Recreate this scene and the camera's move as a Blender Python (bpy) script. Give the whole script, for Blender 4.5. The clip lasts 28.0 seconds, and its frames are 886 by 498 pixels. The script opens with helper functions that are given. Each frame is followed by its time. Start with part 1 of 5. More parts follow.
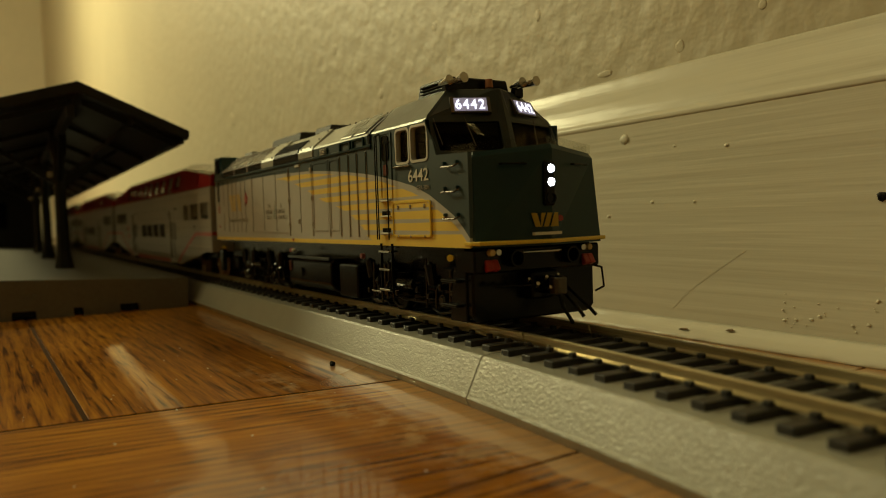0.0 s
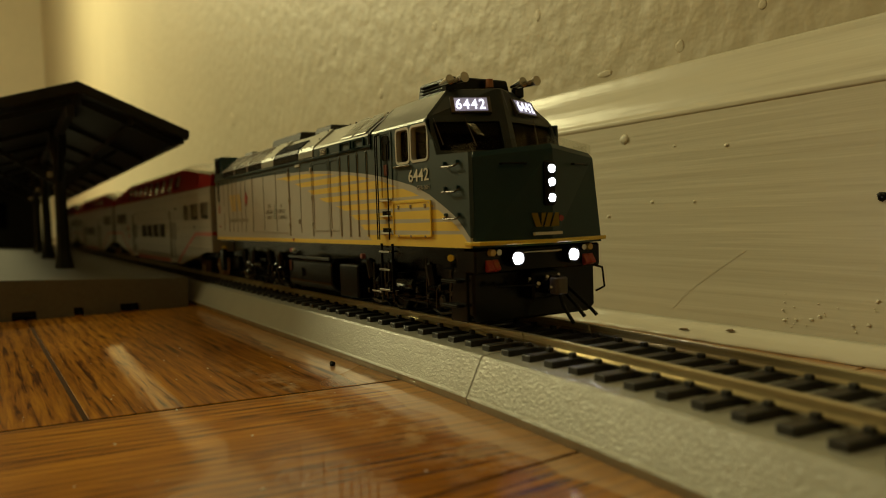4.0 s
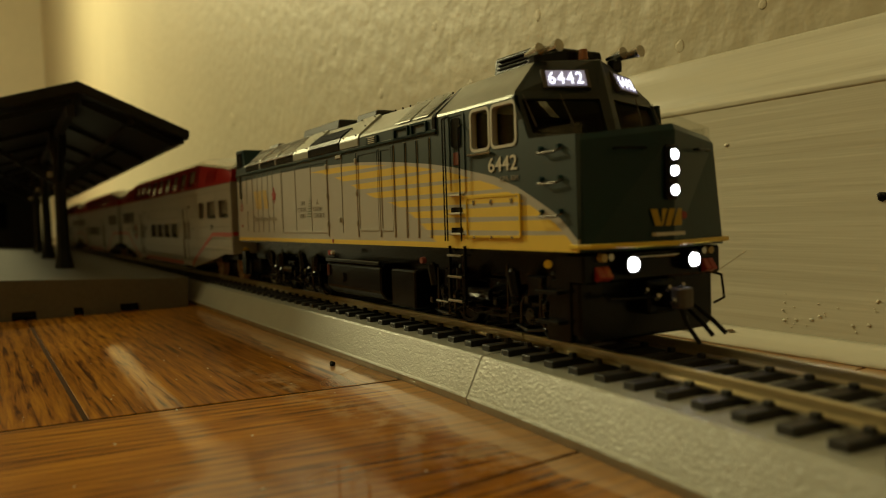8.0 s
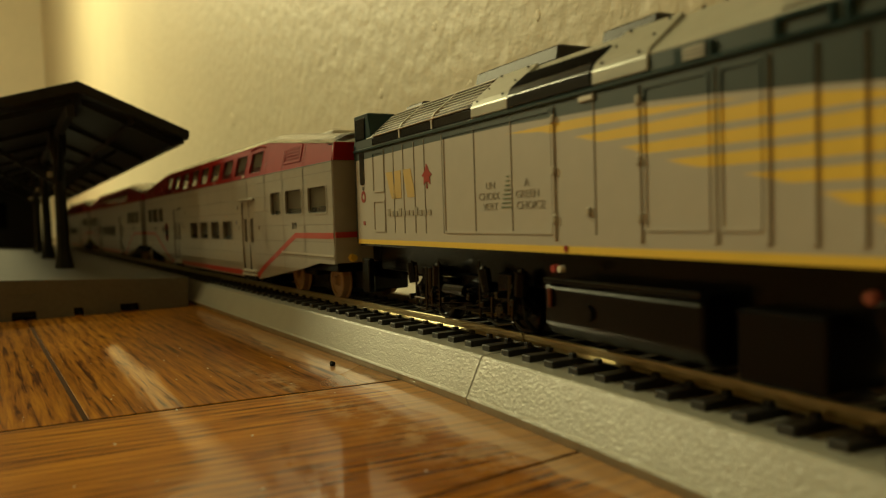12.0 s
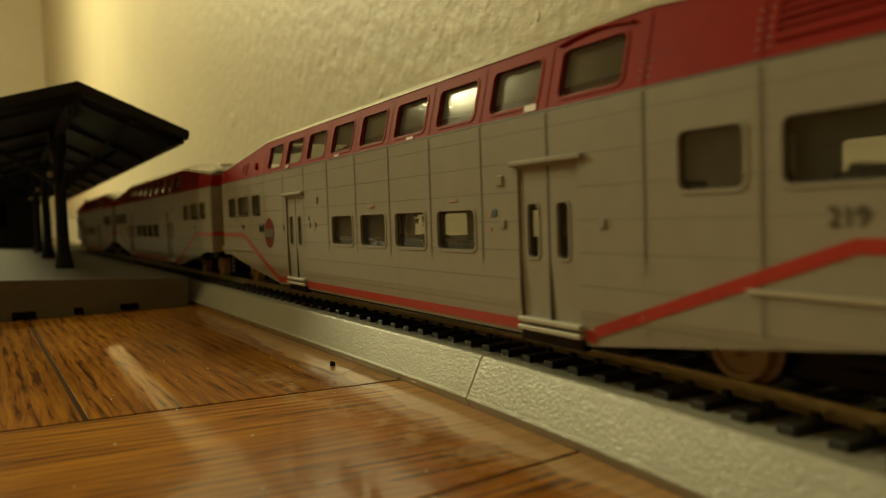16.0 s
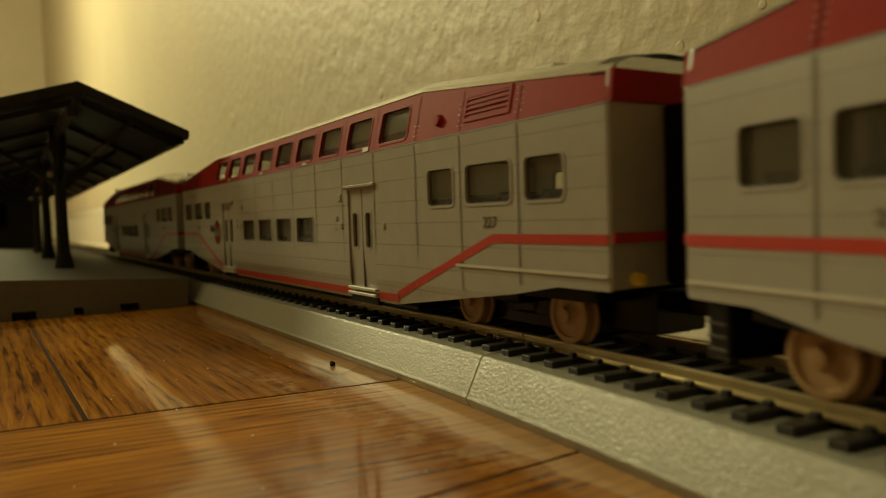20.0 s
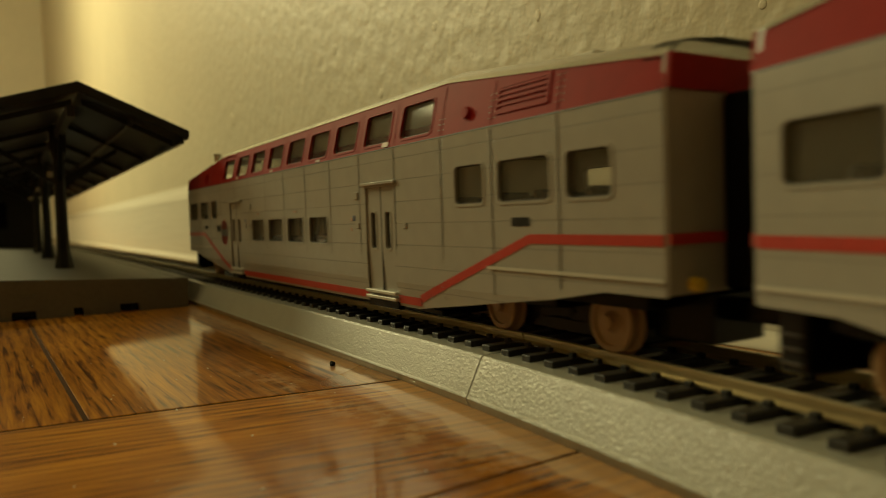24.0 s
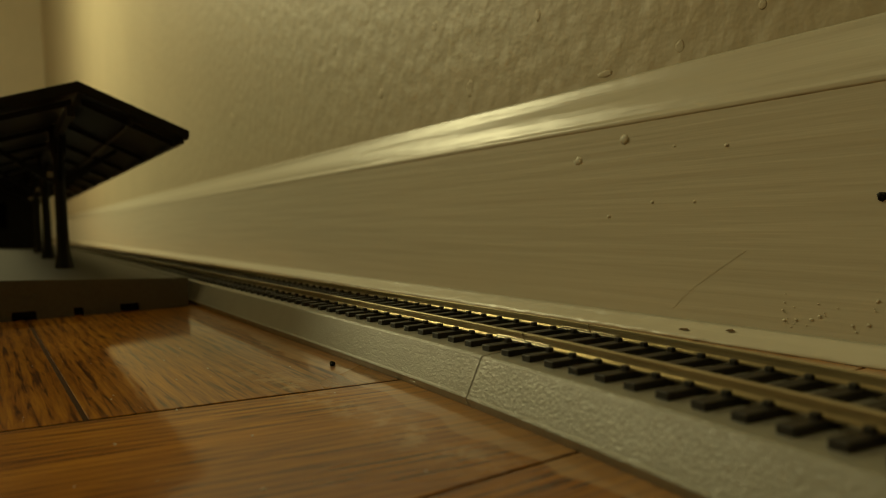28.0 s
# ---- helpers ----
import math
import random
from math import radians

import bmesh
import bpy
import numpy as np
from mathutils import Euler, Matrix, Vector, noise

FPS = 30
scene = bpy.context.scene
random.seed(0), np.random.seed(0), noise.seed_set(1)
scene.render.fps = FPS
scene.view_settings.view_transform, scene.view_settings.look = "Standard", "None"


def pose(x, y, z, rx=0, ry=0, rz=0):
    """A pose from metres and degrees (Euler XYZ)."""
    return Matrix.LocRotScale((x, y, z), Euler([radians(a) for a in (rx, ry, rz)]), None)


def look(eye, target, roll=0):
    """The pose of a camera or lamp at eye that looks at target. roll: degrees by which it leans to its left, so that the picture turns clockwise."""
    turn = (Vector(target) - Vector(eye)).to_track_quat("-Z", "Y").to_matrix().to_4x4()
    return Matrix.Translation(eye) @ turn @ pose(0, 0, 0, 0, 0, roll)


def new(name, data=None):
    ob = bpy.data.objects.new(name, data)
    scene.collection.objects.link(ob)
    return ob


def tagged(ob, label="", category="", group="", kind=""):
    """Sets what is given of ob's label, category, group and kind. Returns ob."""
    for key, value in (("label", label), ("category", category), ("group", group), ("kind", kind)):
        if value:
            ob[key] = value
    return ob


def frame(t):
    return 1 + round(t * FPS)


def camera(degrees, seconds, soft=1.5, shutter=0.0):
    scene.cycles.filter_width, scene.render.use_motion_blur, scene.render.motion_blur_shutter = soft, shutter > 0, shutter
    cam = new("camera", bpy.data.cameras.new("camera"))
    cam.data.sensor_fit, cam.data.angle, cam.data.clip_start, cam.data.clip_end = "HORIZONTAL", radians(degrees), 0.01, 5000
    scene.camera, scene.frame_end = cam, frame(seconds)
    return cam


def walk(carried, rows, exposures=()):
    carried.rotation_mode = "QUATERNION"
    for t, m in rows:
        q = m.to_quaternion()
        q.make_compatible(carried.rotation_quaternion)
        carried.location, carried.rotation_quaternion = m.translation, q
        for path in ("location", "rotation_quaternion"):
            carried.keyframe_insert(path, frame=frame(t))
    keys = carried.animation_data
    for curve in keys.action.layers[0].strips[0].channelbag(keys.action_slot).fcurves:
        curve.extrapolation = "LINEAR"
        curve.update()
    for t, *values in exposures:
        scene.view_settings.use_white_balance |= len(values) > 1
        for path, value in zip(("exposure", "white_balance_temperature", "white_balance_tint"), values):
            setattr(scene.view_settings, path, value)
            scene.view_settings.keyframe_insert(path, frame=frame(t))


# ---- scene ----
cam = camera(62.37, 28.0, soft=1.0, shutter=0.4)
cam.data.dof.use_dof = True
cam.data.dof.focus_distance = 0.178
cam.data.dof.aperture_fstop = 20.0
EYE = pose(0.0, -0.09882, 0.03734, 87.4726, 1.8644, 59.0812)
walk(cam, [(0.0, EYE), (28.0, EYE)], [(0.0, 0.02), (8.0, 0.05), (9.5, 0.22), (10.4, 0.38), (11.5, 0.38), (13.0, 0.35), (15.0, 0.22), (20.0, 0.18), (24.0, 0.1), (26.0, -0.15), (27.0, -0.5), (28.0, -0.76)])

MM = 0.001

# ---- world and lamps ----
world = bpy.data.worlds.new("room_air")
scene.world = world
world.use_nodes = True
world.node_tree.nodes["Background"].inputs[0].default_value = (1.0, 0.72, 0.40, 1)
world.node_tree.nodes["Background"].inputs[1].default_value = 0.02


def lamp(name, kind, place, target, power, colour, size):
    data = bpy.data.lights.new(name, kind)
    data.energy = power
    data.color = colour
    if kind == "AREA":
        data.shape = "DISK"
        data.size = size
    else:
        data.shadow_soft_size = size
    ob = new(name, data)
    ob.matrix_world = look(place, target)
    return ob


WARM = (1.0, 0.91, 0.455)
lamp("room_lamp", "POINT", (-1.50, -0.56, 0.73), (0, 0, 0), 34.5, WARM, 0.12)
lamp("ceiling_lamp", "AREA", (-0.7, -1.1, 2.35), (-0.7, -1.1, 0), 11.4, WARM, 0.35)


# ---- materials ----
def material(name, colour, rough=0.5, metal=0.0, scale=200.0, vary=0.12, bump=0.15, depth=0.0002, stretch=(1, 1, 1), second=None, coat=0.0, detail=4.0, lines=0.0, groove=0.62):
    m = bpy.data.materials.new(name)
    m.use_nodes = True
    t = m.node_tree
    b = t.nodes["Principled BSDF"]
    b.inputs["Roughness"].default_value = rough
    b.inputs["Metallic"].default_value = metal
    b.inputs["Coat Weight"].default_value = coat
    b.inputs["Coat Roughness"].default_value = 0.08
    co = t.nodes.new("ShaderNodeTexCoord")
    mp = t.nodes.new("ShaderNodeMapping")
    mp.inputs["Scale"].default_value = stretch
    t.links.new(co.outputs["Object"], mp.inputs[0])
    n1 = t.nodes.new("ShaderNodeTexNoise")
    n1.inputs["Scale"].default_value = scale
    n1.inputs["Detail"].default_value = detail
    n2 = t.nodes.new("ShaderNodeTexNoise")
    n2.inputs["Scale"].default_value = scale * 0.09
    n2.inputs["Detail"].default_value = 3.0
    for n in (n1, n2):
        t.links.new(mp.outputs[0], n.inputs["Vector"])
    add = t.nodes.new("ShaderNodeMath")
    add.operation = "ADD"
    t.links.new(n1.outputs[0], add.inputs[0])
    t.links.new(n2.outputs[0], add.inputs[1])
    ramp = t.nodes.new("ShaderNodeValToRGB")
    ramp.color_ramp.elements[0].position = 0.35
    ramp.color_ramp.elements[1].position = 0.65
    half = t.nodes.new("ShaderNodeMath")
    half.operation = "MULTIPLY"
    half.inputs[1].default_value = 0.5
    t.links.new(add.outputs[0], half.inputs[0])
    t.links.new(half.outputs[0], ramp.inputs[0])
    c = Vector(colour)
    lo = c * (1 - vary)
    hi = Vector(second) if second else Vector([min(1, v * (1 + vary)) for v in c])
    ramp.color_ramp.elements[0].color = (*lo, 1)
    ramp.color_ramp.elements[1].color = (*hi, 1)
    t.links.new(ramp.outputs[0], b.inputs["Base Color"])
    if bump:
        bp = t.nodes.new("ShaderNodeBump")
        bp.inputs["Strength"].default_value = bump
        bp.inputs["Distance"].default_value = depth
        t.links.new(n1.outputs[0], bp.inputs["Height"])
        t.links.new(bp.outputs[0], b.inputs["Normal"])
        if lines:
            sep = t.nodes.new("ShaderNodeSeparateXYZ")
            t.links.new(co.outputs["Object"], sep.inputs[0])
            prev = sep.outputs[2]
            for op, value in (("DIVIDE", lines), ("FRACT", None), ("SUBTRACT", 0.5), ("ABSOLUTE", None), ("LESS_THAN", 0.020)):
                n = t.nodes.new("ShaderNodeMath")
                n.operation = op
                t.links.new(prev, n.inputs[0])
                if value is not None:
                    n.inputs[1].default_value = value
                prev = n.outputs[0]
            bl = t.nodes.new("ShaderNodeBump")
            bl.invert = True
            bl.inputs["Strength"].default_value = 1.0
            bl.inputs["Distance"].default_value = 0.0005
            t.links.new(prev, bl.inputs["Height"])
            t.links.new(bp.outputs[0], bl.inputs["Normal"])
            t.links.new(bl.outputs[0], b.inputs["Normal"])
            # the grooves' shade is also painted, as a darker base colour
            groove_shade = t.nodes.new("ShaderNodeMix")
            groove_shade.data_type = "RGBA"
            t.links.new(prev, groove_shade.inputs[0])
            t.links.new(ramp.outputs[0], groove_shade.inputs[6])
            groove_shade.inputs[7].default_value = (*(c * groove), 1)
            t.links.new(groove_shade.outputs[2], b.inputs["Base Color"])
    return m


def glow(name, colour, strength):
    m = bpy.data.materials.new(name)
    m.use_nodes = True
    b = m.node_tree.nodes["Principled BSDF"]
    b.inputs["Base Color"].default_value = (*colour, 1)
    b.inputs["Emission Color"].default_value = (*colour, 1)
    b.inputs["Emission Strength"].default_value = strength
    return m


def glass(name, tint, rough=0.02, sheen_mix=0.0):
    m = bpy.data.materials.new(name)
    m.use_nodes = True
    t = m.node_tree
    t.nodes.remove(t.nodes["Principled BSDF"])
    tr = t.nodes.new("ShaderNodeBsdfTransparent")
    tr.inputs[0].default_value = (*tint, 1)
    gl = t.nodes.new("ShaderNodeBsdfGlossy")
    gl.inputs["Roughness"].default_value = rough
    lw = t.nodes.new("ShaderNodeFresnel")
    lw.inputs[0].default_value = 1.5
    prev = lw.outputs[0]
    for op, value in (("MULTIPLY", 0.09), ("MINIMUM", 0.95)):
        n = t.nodes.new("ShaderNodeMath")
        n.operation = op
        t.links.new(prev, n.inputs[0])
        n.inputs[1].default_value = value
        prev = n.outputs[0]
    mix = t.nodes.new("ShaderNodeMixShader")
    t.links.new(prev, mix.inputs[0])
    t.links.new(tr.outputs[0], mix.inputs[1])
    t.links.new(gl.outputs[0], mix.inputs[2])
    # diffuse grey mixed in to paint the room's reflection on the pane
    dull = t.nodes.new("ShaderNodeBsdfDiffuse")
    dull.inputs[0].default_value = (0.55, 0.53, 0.47, 1)
    sheen = t.nodes.new("ShaderNodeMixShader")
    sheen.inputs[0].default_value = sheen_mix
    t.links.new(mix.outputs[0], sheen.inputs[1])
    t.links.new(dull.outputs[0], sheen.inputs[2])
    t.links.new(sheen.outputs[0], t.nodes["Material Output"].inputs[0])
    return m


WALL = material("wall_paint", (0.55, 0.485, 0.345), 0.50, scale=105, vary=0.05, bump=0.8, depth=0.0013, stretch=(1, 1, 0.9), detail=3)
TRIM = material("trim_paint", (0.66, 0.62, 0.51), 0.31, scale=250, vary=0.06, bump=0.6, depth=0.0006, stretch=(0.032, 1, 1), detail=3)
PLASTER = material("ceiling_paint", (0.75, 0.70, 0.58), 0.8, scale=40, bump=0.2)
BED = material("roadbed_plastic", (0.325, 0.32, 0.27), 0.40, scale=1500, vary=0.06, bump=0.5, depth=0.0002, detail=2)
BED.node_tree.nodes["Principled BSDF"].inputs["Specular IOR Level"].default_value = 0.5
bb = BED.node_tree.nodes["Principled BSDF"]
bb.inputs["Coat Weight"].default_value = 0.5
bb.inputs["Coat Roughness"].default_value = 0.24
bt = BED.node_tree
pebble = bt.nodes.new("ShaderNodeTexVoronoi")
pebble.feature = "SMOOTH_F1"
pebble.inputs["Scale"].default_value = 3600
pebble.inputs["Smoothness"].default_value = 0.5
bt.links.new(bt.nodes["Texture Coordinate"].outputs["Object"], pebble.inputs["Vector"])
leather = bt.nodes.new("ShaderNodeBump")
leather.invert = True
leather.inputs["Strength"].default_value = 0.30
leather.inputs["Distance"].default_value = 0.00022
bt.links.new(pebble.outputs["Distance"], leather.inputs["Height"])
bt.links.new(bt.nodes["Bump"].outputs[0], leather.inputs["Normal"])
bt.links.new(leather.outputs[0], bb.inputs["Normal"])
bt.links.new(leather.outputs[0], bb.inputs["Coat Normal"])
TIE = material("sleeper_plastic", (0.018, 0.016, 0.014), 0.5, scale=900, bump=0.3)
RAIL = material("nickel_rail", (0.55, 0.47, 0.29), 0.30, 0.75, scale=500, vary=0.2, bump=0.1, stretch=(0.1, 1, 1))
PLATF = material("platform_plastic", (0.118, 0.111, 0.092), 0.55, scale=500, bump=0.3)
DARKP = material("shed_plastic", (0.008, 0.007, 0.006), 0.40, scale=400, bump=0.2)
DARKP.node_tree.nodes["Principled BSDF"].inputs["Specular IOR Level"].default_value = 0.25
BLACK = material("black_plastic", (0.0030, 0.0030, 0.0034), 0.24, scale=700, bump=0.2)
BLACK.node_tree.nodes["Principled BSDF"].inputs["Specular IOR Level"].default_value = 0.18
GLINT = material("glossy_black", (0.006, 0.006, 0.0065), 0.14, scale=700, bump=0.1)
GREEN = material("green_paint", (0.0045, 0.028, 0.034), 0.30, scale=300, bump=0.05)
CABBLACK = material("cab_front_paint", (0.004, 0.011, 0.012), 0.34, scale=300, bump=0.05)
CHIP = material("bare_wood", (0.20, 0.14, 0.075), 0.7, scale=900, bump=0.3)
GREEN.node_tree.nodes["Principled BSDF"].inputs["Specular IOR Level"].default_value = 0.3
GREYP = material("grey_paint", (0.40, 0.38, 0.33), 0.38, scale=300, vary=0.05, bump=0.06)
ROOFG = material("roof_grey_green", (0.38, 0.39, 0.345), 0.34, 0.25, scale=300, vary=0.08, bump=0.04)
SILVER = material("silver_roof", (0.50, 0.48, 0.42), 0.48, 0.25, scale=300, vary=0.06, bump=0.05)
BRIGHT = material("bright_roof", (0.62, 0.60, 0.54), 0.22, 0.7, scale=300, vary=0.06, bump=0.05)
YELLOW = material("yellow_paint", (0.70, 0.49, 0.045), 0.38, scale=300, vary=0.06, bump=0.05)
RED = material("red_paint", (0.26, 0.013, 0.011), 0.55, scale=300, vary=0.08, bump=0.05)
RED.node_tree.nodes["Principled BSDF"].inputs["Specular IOR Level"].default_value = 0.08
STRIPE = material("stripe_red", (0.42, 0.035, 0.025), 0.36, scale=300, vary=0.08, bump=0.05)
CARGREY = material("car_grey", (0.31, 0.295, 0.262), 0.36, scale=260, vary=0.06, bump=0.06)
CARWALL = material("car_wall_grey", (0.31, 0.295, 0.262), 0.36, scale=260, vary=0.06, bump=0.06, lines=0.0051, groove=0.80)
BLUEP = material("blue_plate", (0.06, 0.10, 0.20), 0.4, bump=0)
SEAM = material("seam_grey", (0.23, 0.215, 0.18), 0.45, bump=0)
PINK = material("faded_decal", (0.42, 0.27, 0.21), 0.45, bump=0)
STEEL = material("bare_steel", (0.50, 0.48, 0.44), 0.20, 1.0, scale=500)
WHEELM = material("wheel_tan", (0.36, 0.22, 0.11), 0.34, scale=500)
CREAM = material("number_paint", (0.62, 0.60, 0.52), 0.45, scale=300, bump=0.0)
INKY = material("dark_ink", (0.06, 0.055, 0.05), 0.5, scale=300, bump=0.0)
REDCAP = material("red_plastic", (0.30, 0.02, 0.015), 0.35, scale=400)
LAMPW = glow("lit_lamp", (0.93, 0.95, 1.0), 26.0)
BOARDW = glow("lit_digit", (0.92, 0.94, 1.0), 1.8)
BOARDD = glow("lit_board", (0.40, 0.38, 0.52), 0.32)
SEATM = material("seat_plastic", (0.05, 0.048, 0.045), 0.5, scale=300)
INSIDE = material("inner_plastic", (0.62, 0.59, 0.51), 0.5, scale=300)
PANE = glass("clear_pane", (0.96, 0.95, 0.92), 0.10, 0.035)
CABPANE = glass("cab_pane", (0.80, 0.74, 0.64))
SMOKE = glass("smoked_pane", (0.22, 0.20, 0.16))
CLEAR = glass("clear_plastic", (0.93, 0.93, 0.91), 0.12)


def oak():
    """Varnished oak: long dark pores and bands along the board's own x."""
    m = bpy.data.materials.new("varnished_oak")
    m.use_nodes = True
    t = m.node_tree
    b = t.nodes["Principled BSDF"]
    co = t.nodes.new("ShaderNodeTexCoord")
    info = t.nodes.new("ShaderNodeObjectInfo")
    shift = t.nodes.new("ShaderNodeVectorMath")
    shift.operation = "ADD"
    t.links.new(co.outputs["Object"], shift.inputs[0])
    t.links.new(info.outputs["Random"], shift.inputs[1])

    def grain(scale, stretch, detail, distort):
        mp = t.nodes.new("ShaderNodeMapping")
        mp.inputs["Scale"].default_value = stretch
        mp.inputs["Rotation"].default_value = (0, 0, 0.20)
        t.links.new(shift.outputs[0], mp.inputs[0])
        n = t.nodes.new("ShaderNodeTexNoise")
        n.inputs["Scale"].default_value = scale
        n.inputs["Detail"].default_value = detail
        n.inputs["Distortion"].default_value = distort
        t.links.new(mp.outputs[0], n.inputs["Vector"])
        return n.outputs[0]
    ring_map = t.nodes.new("ShaderNodeMapping")
    ring_map.inputs["Scale"].default_value = (0.07, 1, 1)
    ring_map.inputs["Rotation"].default_value = (0, 0, 0.04)
    t.links.new(shift.outputs[0], ring_map.inputs[0])
    rings = t.nodes.new("ShaderNodeTexWave")
    rings.bands_direction = "Y"
    rings.inputs["Scale"].default_value = 110
    rings.inputs["Distortion"].default_value = 5.0
    rings.inputs["Detail"].default_value = 4.0
    rings.inputs["Detail Scale"].default_value = 0.5
    t.links.new(ring_map.outputs[0], rings.inputs["Vector"])
    year = t.nodes.new("ShaderNodeMapRange")
    year.inputs[3].default_value, year.inputs[4].default_value = 0.37, 0.62
    t.links.new(rings.outputs["Fac"], year.inputs[0])
    fine = grain(900, (0.055, 1, 1), 5, 1.2)
    band = grain(260, (0.07, 1, 1), 5, 1.6)
    blot = grain(14, (0.6, 1, 1), 2, 0.0)
    r1 = t.nodes.new("ShaderNodeValToRGB")
    for e, p, c in zip(r1.color_ramp.elements, (0.40, 0.60), ((0.10, 0.030, 0.003, 1), (0.60, 0.262, 0.022, 1))):
        e.position = p
        e.color = c
    mid = r1.color_ramp.elements.new(0.47)
    mid.color = (0.36, 0.132, 0.010, 1)
    mixv = t.nodes.new("ShaderNodeMix")
    mixv.inputs[0].default_value = 0.55
    t.links.new(fine, mixv.inputs[2])
    both = t.nodes.new("ShaderNodeMix")
    both.inputs[0].default_value = 0.5
    t.links.new(band, both.inputs[2])
    t.links.new(year.outputs[0], both.inputs[3])
    t.links.new(both.outputs[0], mixv.inputs[3])
    t.links.new(mixv.outputs[0], r1.inputs[0])
    dark = t.nodes.new("ShaderNodeMix")
    dark.data_type = "RGBA"
    dark.blend_type = "MULTIPLY"
    dark.inputs[0].default_value = 0.75
    t.links.new(r1.outputs[0], dark.inputs[6])
    r2 = t.nodes.new("ShaderNodeValToRGB")
    for e, p, c in zip(r2.color_ramp.elements, (0.38, 0.62), ((0.55, 0.48, 0.42, 1), (1, 1, 1, 1))):
        e.position = p
        e.color = c
    t.links.new(blot, r2.inputs[0])
    t.links.new(r2.outputs[0], dark.inputs[7])
    # dust smeared along the roadbed
    geo = t.nodes.new("ShaderNodeNewGeometry")
    sep = t.nodes.new("ShaderNodeSeparateXYZ")
    t.links.new(geo.outputs["Position"], sep.inputs[0])

    def mth(op, a, c=None, clamp=False):
        n = t.nodes.new("ShaderNodeMath")
        n.operation = op
        n.use_clamp = clamp
        for k, v in ((0, a), (1, c)):
            if isinstance(v, (int, float)):
                n.inputs[k].default_value = v
            elif v is not None:
                t.links.new(v, n.inputs[k])
        return n.outputs[0]
    middle = mth("ADD", mth("MULTIPLY", mth("ADD", sep.outputs[0], 0.13), 0.10), -0.0418)
    across = mth("ABSOLUTE", mth("SUBTRACT", sep.outputs[1], middle))
    near_line = mth("SUBTRACT", 1.0, mth("MULTIPLY", across, 110.0), True)
    along = mth("MULTIPLY", mth("SUBTRACT", 1.0, mth("MULTIPLY", mth("ABSOLUTE", mth("ADD", sep.outputs[0], 0.135)), 14.0), True), 1.6, True)
    speck = t.nodes.new("ShaderNodeTexNoise")
    speck.inputs["Scale"].default_value = 150
    speck.inputs["Detail"].default_value = 6
    speck.inputs["Roughness"].default_value = 0.7
    t.links.new(geo.outputs["Position"], speck.inputs["Vector"])
    dust = mth("MULTIPLY", mth("MULTIPLY", near_line, along), mth("MULTIPLY", mth("SUBTRACT", speck.outputs[0], 0.47), 9.0, True), True)
    drift = t.nodes.new("ShaderNodeTexNoise")
    drift.inputs["Scale"].default_value = 45
    drift.inputs["Detail"].default_value = 5
    t.links.new(geo.outputs["Position"], drift.inputs["Vector"])
    edge = mth("ADD", mth("ADD", sep.outputs[1], 0.0322), mth("MULTIPLY", mth("SUBTRACT", drift.outputs[0], 0.5), 0.016))
    strip_dust = mth("MULTIPLY", mth("MULTIPLY", edge, 900.0, True), mth("MULTIPLY", mth("ADD", sep.outputs[0], 0.34), 9.0, True))
    dust = mth("MAXIMUM", dust, mth("MULTIPLY", strip_dust, mth("ADD", mth("MULTIPLY", speck.outputs[0], 0.9), 0.28)))
    dusty = t.nodes.new("ShaderNodeMix")
    dusty.data_type = "RGBA"
    t.links.new(mth("MULTIPLY", dust, 0.55), dusty.inputs[0])
    t.links.new(dark.outputs[2], dusty.inputs[6])
    dusty.inputs[7].default_value = (0.66, 0.46, 0.27, 1)
    t.links.new(dusty.outputs[2], b.inputs["Base Color"])
    rr = t.nodes.new("ShaderNodeMapRange")
    rr.inputs[1].default_value, rr.inputs[2].default_value = 0.3, 0.7
    rr.inputs[3].default_value, rr.inputs[4].default_value = 0.26, 0.40
    b.inputs["Specular IOR Level"].default_value = 0.10
    b.inputs["Coat Weight"].default_value = 0.72
    b.inputs["Coat Roughness"].default_value = 0.05
    b.inputs["Coat IOR"].default_value = 1.43
    t.links.new(blot, rr.inputs[0])
    t.links.new(rr.outputs[0], b.inputs["Roughness"])
    bp = t.nodes.new("ShaderNodeBump")
    bp.inputs["Strength"].default_value = 0.25
    bp.inputs["Distance"].default_value = 0.0002
    t.links.new(mixv.outputs[0], bp.inputs["Height"])
    t.links.new(bp.outputs[0], b.inputs["Normal"])
    wave = t.nodes.new("ShaderNodeBump")
    wave.inputs["Strength"].default_value = 0.22
    wave.inputs["Distance"].default_value = 0.0002
    t.links.new(band, wave.inputs["Height"])
    t.links.new(wave.outputs[0], b.inputs["Coat Normal"])
    return m


OAK = oak()
SUBFLOOR = material("floor_joint", (0.055, 0.026, 0.010), 0.9, scale=80)
SUBFLOOR.node_tree.nodes["Principled BSDF"].inputs["Specular IOR Level"].default_value = 0.05
GUN = material("gun_metal", (0.10, 0.085, 0.07), 0.4, 0.8, scale=500)


# ---- mesh helpers ----
def part(name, bm, mat, parent=None, label="", smooth=False, kind=""):
    bmesh.ops.recalc_face_normals(bm, faces=bm.faces)
    me = bpy.data.meshes.new(name)
    bm.to_mesh(me)
    bm.free()
    for p in me.polygons:
        p.use_smooth = smooth
    me.materials.append(mat)
    ob = new(name, me)
    if parent:
        ob.parent = parent
    return tagged(ob, label=label, kind=kind)


def share(name, me, parent, m=Matrix()):
    ob = new(name, me)
    ob.parent = parent
    ob.matrix_basis = m
    return ob


